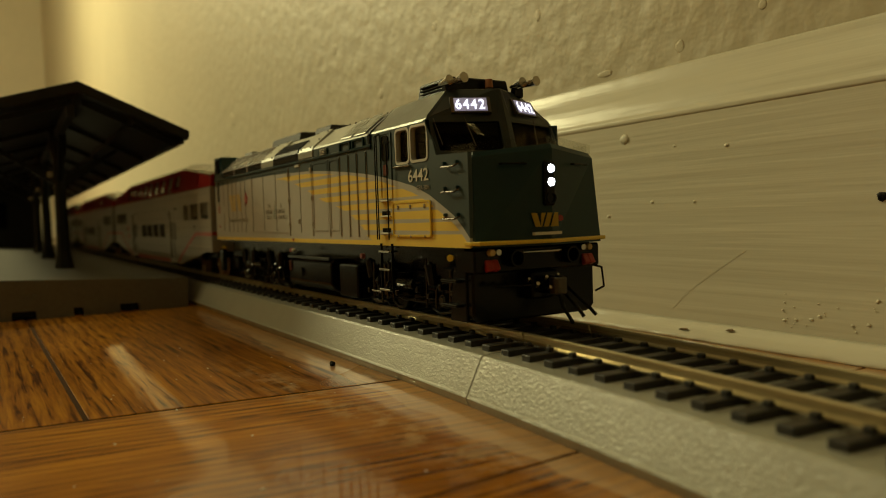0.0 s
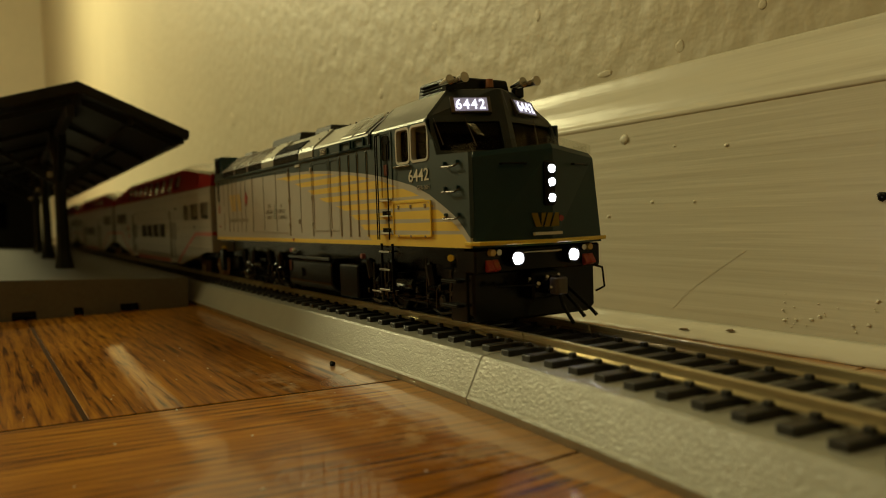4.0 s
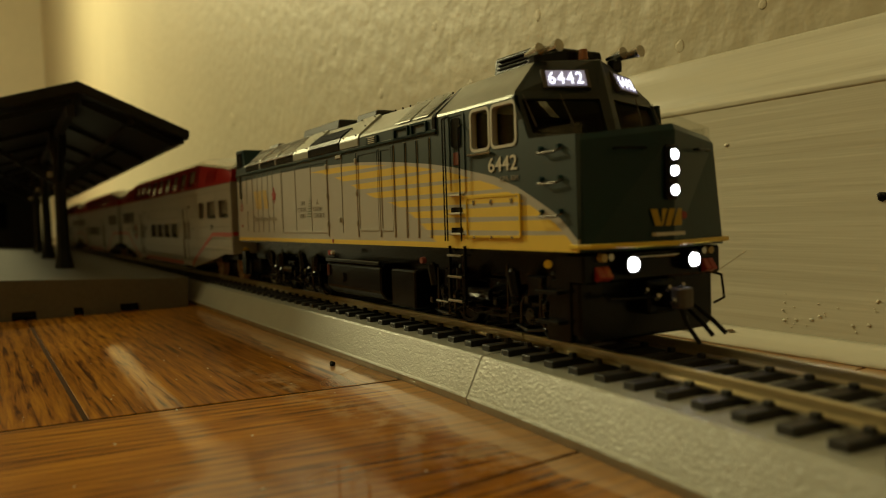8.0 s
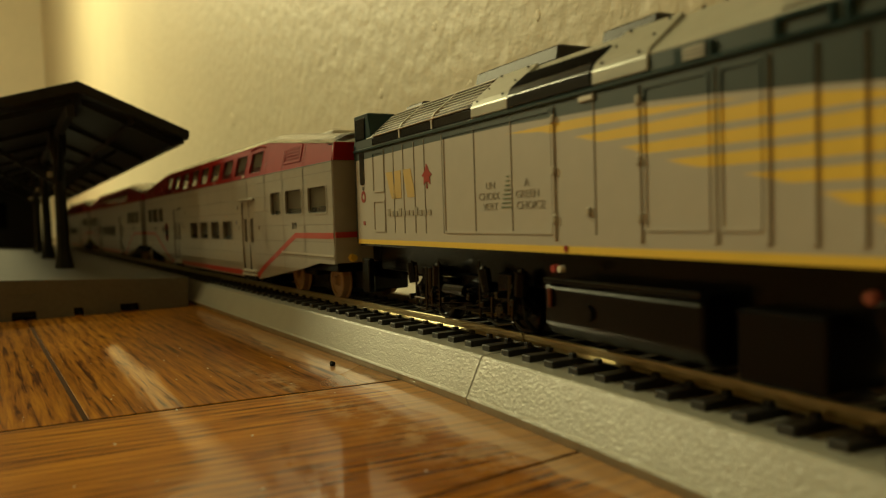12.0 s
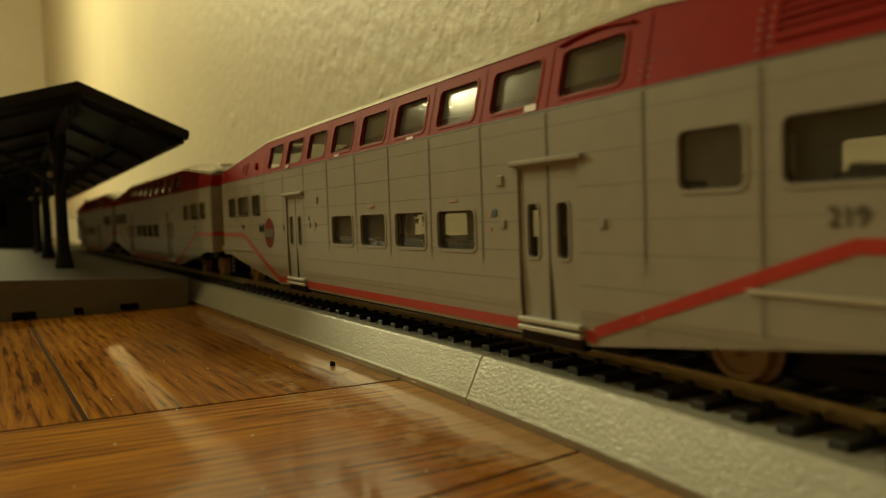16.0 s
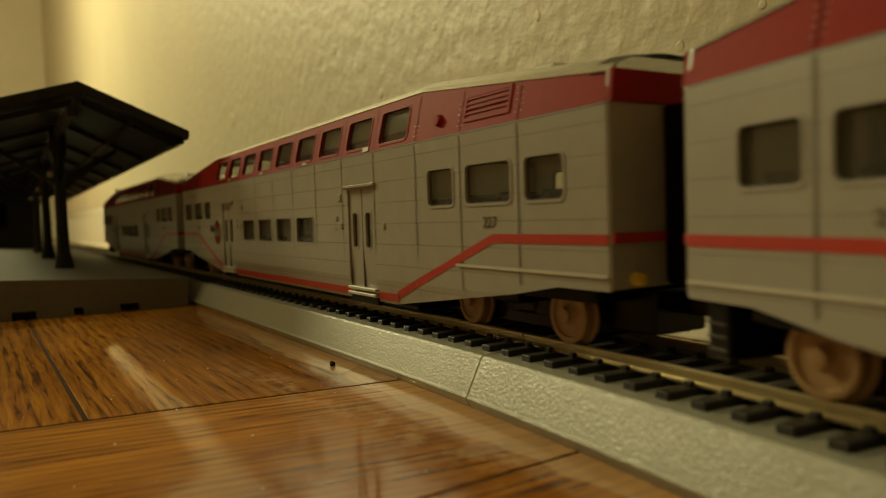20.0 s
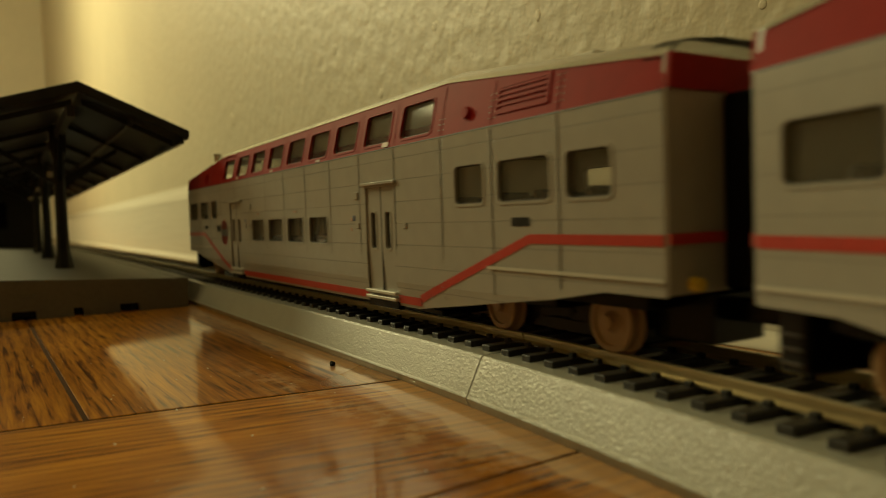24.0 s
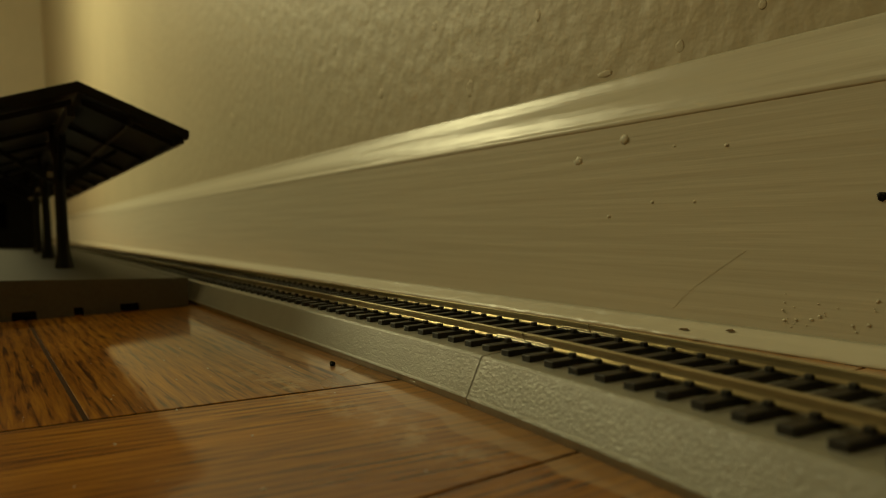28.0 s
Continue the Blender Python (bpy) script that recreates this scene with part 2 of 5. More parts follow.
def empty(name, label, category, group="", kind=""):
    ob = new(name)
    ob.empty_display_size = 0.01
    return tagged(ob, label, category, group, kind)


def block(x0, x1, y0, y1, z0, z1, bevel=0.0, bm=None, seg=1):
    """A bevelled box in millimetres."""
    own = bmesh.new()
    bmesh.ops.create_cube(own, size=1)
    for v in own.verts:
        v.co = Vector(((x0 + x1) / 2 + v.co.x * (x1 - x0), (y0 + y1) / 2 + v.co.y * (y1 - y0), (z0 + z1) / 2 + v.co.z * (z1 - z0))) * MM
    if bevel:
        bmesh.ops.bevel(own, geom=own.edges[:], offset=bevel * MM, segments=seg, affect="EDGES")
    return own if bm is None else join(bm, own)


def join(bm, own):
    me = bpy.data.meshes.new("tmp")
    own.to_mesh(me)
    own.free()
    bm.from_mesh(me)
    bpy.data.meshes.remove(me)
    return bm


def rod(a, b, r0, r1=None, n=10, bm=None):
    """A tapered rod between two points, in millimetres."""
    a, b = Vector(a) * MM, Vector(b) * MM
    own = bmesh.new()
    bmesh.ops.create_cone(own, cap_ends=True, segments=n, radius1=r0 * MM, radius2=(r0 if r1 is None else r1) * MM, depth=(b - a).length)
    turn = (b - a).to_track_quat("Z", "Y").to_matrix().to_4x4()
    bmesh.ops.transform(own, matrix=Matrix.Translation((a + b) / 2) @ turn, verts=own.verts)
    return own if bm is None else join(bm, own)


def bent(points, r, n=8):
    """A wire or pipe through points, in millimetres."""
    bm = bmesh.new()
    for a, b in zip(points, points[1:]):
        rod(a, b, r, r, n, bm)
    for p in points[1:-1]:
        own = bmesh.new()
        bmesh.ops.create_icosphere(own, subdivisions=1, radius=r * MM * 1.02)
        bmesh.ops.translate(own, vec=Vector(p) * MM, verts=own.verts)
        join(bm, own)
    return bm


def prism(outline, axis, lo, hi, bevel=0.0, bm=None):
    """An outline extruded along an axis, in millimetres: axis 'y' takes (x, z), 'x' takes (y, z), 'z' takes (x, y)."""
    own = bmesh.new()

    def at(a, b, d):
        return Vector({"y": (a, d, b), "x": (d, a, b), "z": (a, b, d)}[axis]) * MM
    lower = [own.verts.new(at(a, b, lo)) for a, b in outline]
    upper = [own.verts.new(at(a, b, hi)) for a, b in outline]
    n = len(outline)
    own.faces.new(lower)
    own.faces.new(upper[::-1])
    for i in range(n):
        own.faces.new((lower[i], upper[i], upper[(i + 1) % n], lower[(i + 1) % n]))
    bmesh.ops.recalc_face_normals(own, faces=own.faces)
    if bevel:
        bmesh.ops.bevel(own, geom=own.edges[:], offset=bevel * MM, segments=1, affect="EDGES")
    return own if bm is None else join(bm, own)


def rounded(x0, x1, z0, z1, r, n=4):
    """Corner points of a rounded rectangle."""
    pts = []
    for cx, cz, a0 in ((x1 - r, z1 - r, 0), (x0 + r, z1 - r, 90), (x0 + r, z0 + r, 180), (x1 - r, z0 + r, 270)):
        for i in range(n):
            a = radians(a0 + 90 * i / (n - 1))
            pts.append((cx + r * math.cos(a), cz + r * math.sin(a)))
    return pts


def ring(outer, inner, put, depth):
    """A flat ring between two outlines of equal count, with depth; put maps (a, b, d) to metres."""
    bm = bmesh.new()
    n = len(outer)
    rows = [[bm.verts.new(put(a, b, d)) for a, b in line] for line, d in ((outer, 0), (outer, depth), (inner, depth), (inner, 0))]
    for j in range(4):
        for i in range(n):
            bm.faces.new((rows[j][i], rows[j][(i + 1) % n], rows[(j + 1) % 4][(i + 1) % n], rows[(j + 1) % 4][i]))
    return bm


# ---- the line of the track ----
JX, HEAD, BEND = -0.15242, 0.00929, -0.958
ZR = 0.01318


def line(s):
    """Place and heading of the track's centre at s metres along it; the bend starts at 0."""
    if s <= 0:
        return JX + s * math.cos(HEAD), s * math.sin(HEAD), HEAD
    r = 1 / BEND
    a = HEAD + s * BEND
    return JX + r * (math.sin(a) - math.sin(HEAD)), -r * (math.cos(a) - math.cos(HEAD)), a


def beside(s, off, z):
    """A point off metres to the train's left of the track's centre."""
    x, y, a = line(s)
    return Vector((x - off * math.sin(a), y + off * math.cos(a), z))


def sweep(profile, s0, s1, step=0.02):
    """A closed profile (off, z), in millimetres, drawn along the track."""
    bm = bmesh.new()
    n = max(1, math.ceil((s1 - s0) / step)) if s1 > 0 else 1
    rows = [[bm.verts.new(beside(s0 + (s1 - s0) * i / n, o * MM, z * MM)) for o, z in profile] for i in range(n + 1)]
    k = len(profile)
    for a, b in zip(rows, rows[1:]):
        for j in range(k):
            bm.faces.new((a[j], b[j], b[(j + 1) % k], a[(j + 1) % k]))
    bm.faces.new(rows[0])
    bm.faces.new(rows[-1][::-1])
    return bm


# ---- the room ----
part("floor", block(-3700, 1600, -3200, 100, -40, -2.2), SUBFLOOR, label="dark worn oak floor", kind="structure")["category"] = "floor"
part("wall_north", block(-3500, 1600, 77.5, 200, -2, 2450), WALL, label="cream painted plaster wall with small bumps", kind="structure")
part("wall_west", block(-3660, -3500, -3200, 200, -2, 2450), WALL, label="cream painted plaster end wall", kind="structure")
part("wall_east", block(1600, 1760, -3200, 200, -2, 2450), WALL, label="cream painted plaster end wall", kind="structure")
part("wall_south", block(-3660, 1760, -3360, -3200, -2, 2450), WALL, label="cream painted plaster wall", kind="structure")
part("ceiling", block(-3660, 1760, -3360, 200, 2450, 2500), PLASTER, label="pale plaster ceiling", kind="structure")


def moulded(profile, x0, x1, step, rough, name, parent=None, label="", kind=""):
    """A painted moulding along the wall whose hand-brushed face is a little uneven; profile gives (y, z)."""
    bm = bmesh.new()
    xs = [-3500.0] + [x0 + step * i for i in range(int((x1 - x0) / step) + 1)] + [1600.0]
    rows = []
    for x in xs:
        near_by = x0 <= x <= x1
        row = []
        for k, (y, z) in enumerate(profile):
            d = noise.noise(Vector((x * 0.11, k * 0.9, 3.1))) + 0.6 * noise.noise(Vector((x * 0.45, k * 1.7, 8.4))) if near_by and 0 < k < len(profile) - 1 else 0.0
            row.append(bm.verts.new(Vector((x, y - rough * d, z + rough * 0.5 * d)) * MM))
        rows.append(row)
    for p, q in zip(rows, rows[1:]):
        for k in range(len(profile)):
            bm.faces.new((p[k], q[k], q[(k + 1) % len(profile)], p[(k + 1) % len(profile)]))
    bm.faces.new(rows[0])
    bm.faces.new(rows[-1][::-1])
    return part(name, bm, TRIM, parent, label, True, kind)


def paint_drop(x, z, r, h, parent, mat=None, y=71.45):
    bm = bmesh.new()
    bmesh.ops.create_icosphere(bm, subdivisions=2, radius=1)
    for v in bm.verts:
        k = 1.0 + 0.45 * noise.noise(v.co * 1.3 + Vector((x, 0, z)))
        v.co = Vector((x + v.co.x * r * 1.3 * k, y + v.co.y * h, z + v.co.z * r * k)) * MM
    part("paint_drop", bm, mat or TRIM, parent, smooth=True)


def skirting():
    board = [(77.4, 0), (71.6, 0), (71.5, 64.38), (77.4, 64.38)]
    ob = part("baseboard", prism(board, "x", -3500, 1600), TRIM, label="glossy cream painted wooden baseboard with moulded top", kind="structure")
    tagged(ob, category="baseboard")
    cap = [(77.3, 64.4), (71.48, 64.4), (71.42, 65.1), (71.36, 65.7), (71.5, 66.2), (71.95, 66.7), (72.3, 67.4), (72.5, 68.6), (72.9, 70.0), (73.5, 71.6), (74.2, 73.2), (75.0, 74.8), (75.8, 76.4), (76.4, 78.0), (76.8, 79.4), (77.0, 80.4), (77.3, 81.0)]
    moulded(cap, -520, 0, 2.0, 0.10, "cap_moulding", ob)
    shoe = [(71.4, 0), (66.9, 0), (66.9, 0.7), (67.7, 1.5), (68.8, 2.3), (70.0, 3.1), (70.9, 4.0), (71.4, 4.9)]
    moulded(shoe, -420, 0, 1.5, 0.42, "shoe_moulding", ob)
    for x, z, r, h in ((-170.5, 60.0, 1.5, 0.45), (-192.5, 55.0, 1.4, 0.4), (-132.4, 54.3, 0.5, 0.3), (-178.5, 35.6, 0.6, 0.3), (-159.6, 39.7, 0.45, 0.25), (-143.7, 39.3, 0.4, 0.2), (-150.5, 55.9, 0.35, 0.2)):
        paint_drop(x, z, r, h, ob)
    spatter = random.Random(11)
    for k in range(26):
        paint_drop(-118 + 26 * spatter.random(), 6.5 + 8.5 * spatter.random() ** 1.6, 0.12 + 0.28 * spatter.random() ** 2, 0.08 + 0.14 * spatter.random(), ob)
    paint_drop(-91.0, 38.6, 1.0, 0.4, ob, BLACK)
    part("scratch", bent([(-152.4, 71.5, 7.5), (-148.6, 71.5, 11.2), (-143.3, 71.5, 15.2), (-134.6, 71.5, 20.8), (-126.8, 71.5, 25.6)], 0.035, 5), TRIM, ob)
    for x0, x1, y, z in ((-147.5, -143.8, 68.4, 2.4), (-132.5, -129.8, 70.0, 3.6)):
        part("paint_chip", prism([(x0, z), (x0 + 1.6, z - 0.2), (x1, z + 0.2), (x1 - 0.8, z + 0.5), (x0 + 1.0, z + 0.35)], "y", y - 0.2, y + 0.3), CHIP, ob)


skirting()
for x, z, w, h in ((-268.0, 92.5, 2.2, 3.6), (-153.0, 86.0, 1.6, 1.8), (-355.0, 104.0, 2.2, 2.6), (-125.0, 91.0, 1.2, 1.4), (-296.0, 126.0, 2.4, 2.0), (-415.0, 140.0, 3.0, 3.4), (-650.0, 128.0, 4.0, 6.0), (-185.0, 83.6, 3.4, 1.2), (-220.0, 112.0, 1.4, 2.2)):
    bm = bmesh.new()
    bmesh.ops.create_icosphere(bm, subdivisions=2, radius=1)
    for v in bm.verts:
        v.co = Vector((x + v.co.x * w * 1.1, 77.5 + v.co.y * 0.07, z + v.co.z * h * (1.0 + 0.4 * noise.noise(v.co * 1.4 + Vector((x, 0, z)))))) * MM
    part("plaster_bump", bm, WALL, bpy.data.objects["wall_north"], smooth=True)


# ---- oak floor boards ----
def oak_board(x, y, turn, shape, grain=0.0):
    """A board cut to the corners in shape; grain turns the corners first, so that the figure runs along its own x."""
    if grain:
        turn, c, d = grain, math.cos(grain), math.sin(grain)
        shape = [(a * c + b * d, b * c - a * d) for a, b in shape]
    ob = part("board", prism(shape, "z", -2.2, 0, 0.22), OAK, bpy.data.objects["floor"])
    ob.matrix_basis = Matrix.Translation((x * MM, y * MM, 0)) @ Matrix.Rotation(turn, 4, "Z")
    return ob


def boards():
    wide, turn, slant = 70.0, 0.030, 0.112
    floor = bpy.data.objects["floor"]
    x_at = lambda y: -154.0 + (y + 61.0) * slant
    cut = lambda y: x_at(y - 4.7) + turn * (y - 4.7)
    for k in range(-44, 3):
        y = -82.3 + wide * k
        mid = -720 - 190 * (k % 3)
        oak_board(0, 0, turn, [(-3480, y + 0.5), (mid - 0.35, y + 0.5), (mid - 0.35, y + wide - 0.5), (-3480, y + wide - 0.5)])
        oak_board(0, 0, turn, [(mid + 0.35, y + 0.4), (cut(y) - 0.7, y + 0.4), (cut(y + wide) - 0.7, y + wide - 0.4), (mid + 0.35, y + wide - 0.4)])
        if -3 < k < 2:
            dirt = part("joint_dirt", prism([(mid, y - 0.6), (cut(y) - 1.2, y - 0.6), (cut(y) - 1.2, y + 0.6), (mid, y + 0.6)], "z", -2.2, -0.12), SUBFLOOR, floor)
            dirt.matrix_basis = Matrix.Rotation(turn, 4, "Z")
    part("joint_dirt", prism([(x_at(-700) - 0.9, -700), (x_at(-700) + 0.7, -700), (x_at(40) + 0.7, 40), (x_at(40) - 0.9, 40)], "z", -2.2, -0.10), SUBFLOOR, floor)
    # these boards lie across; the first one is cut to a wedge
    far = lambda y: -86.3 - (y + 27.0) * 0.07
    oak_board(0, 0, 0, [(x_at(-900) + 0.4, -900), (far(-900) - 0.3, -900), (far(110) - 0.3, 110), (x_at(110) + 0.4, 110)], math.pi / 2 - slant)
    for k in range(9):
        lo, hi = [lambda y, f=f: x_at(y) + (far(y) - x_at(y)) * f for f in (k / 9, (k + 1) / 9)]
        oak_board(0, 0, 0, [(lo(-3190) + 0.4, -3190), (hi(-3190) - 0.3, -3190), (hi(-900.8) - 0.3, -900.8), (lo(-900.8) + 0.4, -900.8)], math.pi / 2 - slant)
    part("joint_dirt", prism([(far(-700) - 0.5, -700), (far(-700) + 0.5, -700), (far(40) + 0.5, 40), (far(40) - 0.5, 40)], "z", -2.2, -0.14), SUBFLOOR, floor)
    for k in range(27):
        x0 = -86.0 - 27.0 * 0.07 + 64.0 * k
        oak_board(x0, 0, math.pi / 2 + 0.07, [(-3080, -63.2), (84 + 4 * k, -63.2), (84 + 4 * k, 0.0), (-3080, 0.0)])


boards()
crumb = bmesh.new()
bmesh.ops.create_icosphere(crumb, subdivisions=2, radius=0.0007)
for v in crumb.verts:
    v.co = v.co * (1 + 0.5 * noise.noise(v.co * 1500)) + Vector((-0.1751, -0.0285, 0.0006))
tagged(part("crumb", crumb, BLACK), "small dark crumb lying on the oak floor", "debris")


rng = random.Random(7)
specks = bmesh.new()
for k in range(26):
    own = bmesh.new()
    bmesh.ops.create_icosphere(own, subdivisions=1, radius=1)
    r = rng.uniform(0.10, 0.30)
    x, y = rng.uniform(-240, -92), rng.uniform(-100, -36)
    for v in own.verts:
        v.co = Vector((x + v.co.x * r * 1.6, y + v.co.y * r, 0.05 + v.co.z * r * 0.5)) * MM
    join(specks, own)
tagged(part("dust_specks", specks, CREAM, kind="stuff"), "tiny pale dust specks scattered on the oak floor", "dust", "", "stuff")


# ---- track ----
PITCH = 0.00693
tie_mesh = None


def track_section(s0, s1):
    global tie_mesh
    th = empty("track_section", "grey plastic roadbed with brass-toned rails and black sleepers", "model track", "track sections")
    g = 0.22
    half = [(-22.2, 0.0), (-22.5, 0.5), (-23.25, 1.9), (-23.1, 2.2), (-22.85, 2.4), (-19.4, 9.3), (-19.0, 9.7), (-18.4, 9.8)]
    part("roadbed", sweep(half + [(-o, z) for o, z in half[::-1]], s0 + g * MM, s1 - g * MM), BED, th)
    web = [(-1.15, 11.05), (1.15, 11.05), (1.15, 11.3), (0.3, 11.6), (0.3, 12.45), (0.5, 12.6), (0.5, 13.05), (0.38, 13.18), (-0.38, 13.18), (-0.5, 13.05), (-0.5, 12.6), (-0.3, 12.45), (-0.3, 11.6), (-1.15, 11.3)]
    for side in (-8.7, 8.7):
        part("rail", sweep([(side + o, z) for o, z in web], s0 + g * MM, s1 - g * MM), RAIL, th)
        part("rail_joiner", sweep([(side + o, z) for o, z in ((-1.5, 10.9), (1.5, 10.9), (1.5, 11.5), (0.45, 11.9), (-0.45, 11.9), (-1.5, 11.5))], s1 - 0.009, s1 + 0.009), STEEL, th)
    count = round((s1 - s0) / PITCH)
    if tie_mesh is None:
        bm = block(-1.3, 1.3, -16.1, 16.1, 9.0, 11.0, 0.12)
        for side in (-8.7, 8.7):
            for d in (-1.8, 1.8):
                block(-0.6, 0.6, side + d - 0.55, side + d + 0.55, 10.9, 11.85, 0.12, bm)
        ob = part("sleeper", bm, TIE, th)
        tie_mesh = ob.data
        bpy.data.objects.remove(ob)
    for i in range(count):
        s = s0 + (i + 0.5) * (s1 - s0) / count
        x, y, a = line(s)
        share("sleeper", tie_mesh, th, Matrix.Translation((x, y, 0)) @ Matrix.Rotation(a, 4, "Z"))
    return th


JOINT, PIECE = 0.0335, 0.2455
for k in range(6):
    track_section(JOINT - PIECE * (k + 1), JOINT - PIECE * k)
for k in range(6):
    track_section(JOINT + PIECE * k, JOINT + PIECE * (k + 1))


# ---- station platform ----
def platform():
    th = empty("station_platform", "grey plastic station platform with slots along its foot", "platform")
    top = lambda y: 13.0 + (-27.4 - y) * 0.055
    far, front = -1700, -349.4
    deck = [(-27.4, 8.6), (-27.4, 12.6), (-27.9, 13.0), (-185, top(-185)), (-186, top(-186) - 0.5), (-186, 13.0)]
    part("deck", prism(deck, "x", far, front), PLATF, th)
    for a, b in ((-186, -98.1), (-89.2, -75.2), (-71.4, -56.9), (-48.9, -27.8)):
        part("foot", prism([(a, 0), (b, 0), (b, 9.0 + (-27 - b) * 0.04), (a, 9.0 + (-27 - a) * 0.04)], "x", far, front - 0.05), PLATF, th)
    # black block filling the hollow, in place of the shade inside the slots
    part("slot_shade", block(far, front - 6, -180, -30, 0.2, 7.0), BLACK, th)
    for a, b in ((-98.1, -89.2), (-75.2, -71.4), (-56.9, -48.9)):
        z = 3.6
        part("lintel", prism([(a, z), (b, z - 0.2), (b, 10.0), (a, 10.6)], "x", front - 5, front - 0.06), PLATF, th)
    part("edge_strip", prism([(-27.2, 12.9), (-32.0, 13.25), (-32.0, 13.6), (-27.2, 13.3)], "x", far, front - 1), PLATF, th)
    return th


platform()


def shed():
    th = empty("platform_canopy", "dark brown plastic platform canopy on a row of posts", "canopy")
    fx, bx = -360, -1150
    roof = [(-122, 86.3), (-68.1, 102.3), (-21.4, 81.9), (-21.8, 77.9), (-23.2, 77.6), (-68.1, 97.4), (-120.5, 81.8), (-122, 82.2)]
    part("roof", prism(roof, "x", bx, fx, 0.3), DARKP, th)
    for y0, z0, y1, z1 in ((-117, 82.0, -70, 96.2), (-66, 96.0, -27, 78.6)):
        for x in range(fx - 14, bx, -88):
            part("rafter", prism([(y0, z0), (y1, z1), (y1, z1 - 3.0), (y0, z0 - 2.4)], "x", x - 1.4, x + 1.4), DARKP, th)
    for y, z in ((-24.5, 77.0), (-118.5, 81.0), (-46, 86.0)):
        part("purlin", block(bx, fx - 3, y - 0.9, y + 0.9, z - 1.0, z + 0.6), DARKP, th)
    for k in range(3):
        x = -461 - 172 * k
        post = bmesh.new()
        rows = []
        for r, z in ((4.9, 15.2), (4.6, 17.5), (3.2, 25.5), (2.9, 45.0), (2.9, 76.0), (4.0, 80.0), (4.2, 95.0)):
            rows.append([post.verts.new(Vector((x + sx * r, -71.2 + sy * r, z)) * MM) for sx, sy in ((1, 0.5), (0.5, 1), (-0.5, 1), (-1, 0.5), (-1, -0.5), (-0.5, -1), (0.5, -1), (1, -0.5))])
        for a, b in zip(rows, rows[1:]):
            for j in range(8):
                post.faces.new((a[j], a[(j + 1) % 8], b[(j + 1) % 8], b[j]))
        post.faces.new(rows[0])
        post.faces.new(rows[-1])
        part("post", post, DARKP, th)
        for sgn in (-1, 1):
            part("bracket", prism([(-71.2 + sgn * 2.8, 62), (-71.2 + sgn * 30, 80), (-71.2 + sgn * 30, 83), (-71.2 + sgn * 2.8, 67)], "x", x - 1.0, x + 1.0), DARKP, th)
            part("brace", prism([(x + sgn * 2.8, 64), (x + sgn * 26, 84), (x + sgn * 26, 87), (x + sgn * 2.8, 68.5)], "y", -72.2, -70.2), DARKP, th)
        part("lamp", rod((x + 5.5, -76.0, 66), (x + 5.5, -76.0, 69.0), 1.6, 1.2, 10), SILVER, th, "small pale lamp")
    part("beam", block(bx, fx - 4, -72.8, -69.6, 87, 92), DARKP, th)
    return th


shed()
hut = empty("station_hut", "dark model station hut standing on the grey platform", "building")
part("wall", block(-1450, -1000, -175, -66, 15.5, 98, 0.8), DARKP, hut)
part("roof", prism([(-186, 94), (-125, 116), (-62, 94), (-63, 91), (-125, 112), (-185, 91)], "x", -1460, -990, 0.3), DARKP, hut)
part("window", block(-1001, -998, -112, -96, 40, 70, 0.3), SMOKE, hut)
part("door", block(-1001, -998, -150, -126, 19, 68, 0.3), OAK, hut)


# ---- walls with openings ----
def holed(x0, x1, z0, z1, holes, put, thick, extra_x=(), extra_z=()):
    """A wall from x0 to x1 and z0 to z1 with rectangular openings; put maps (x, z) in millimetres to metres."""
    xs = sorted({x0, x1, *extra_x, *[h[0] for h in holes], *[h[1] for h in holes]})
    zs = sorted({z0, z1, *extra_z, *[h[2] for h in holes], *[h[3] for h in holes]})
    xs = [v for v in xs if x0 <= v <= x1]
    zs = [v for v in zs if z0 <= v <= z1]
    bm = bmesh.new()
    grid = {}

    def vert(i, j):
        if (i, j) not in grid:
            grid[i, j] = bm.verts.new(put(xs[i], zs[j]))
        return grid[i, j]
    for i in range(len(xs) - 1):
        for j in range(len(zs) - 1):
            cx, cz = (xs[i] + xs[i + 1]) / 2, (zs[j] + zs[j + 1]) / 2
            if any(a < cx < b and c < cz < d for a, b, c, d in holes):
                continue
            bm.faces.new((vert(i, j), vert(i + 1, j), vert(i + 1, j + 1), vert(i, j + 1)))
    bmesh.ops.remove_doubles(bm, verts=bm.verts, dist=1e-6)
    bmesh.ops.dissolve_degenerate(bm, edges=bm.edges, dist=1e-6)
    bmesh.ops.recalc_face_normals(bm, faces=bm.faces)
    bmesh.ops.solidify(bm, geom=bm.faces[:], thickness=thick * MM)
    return bm


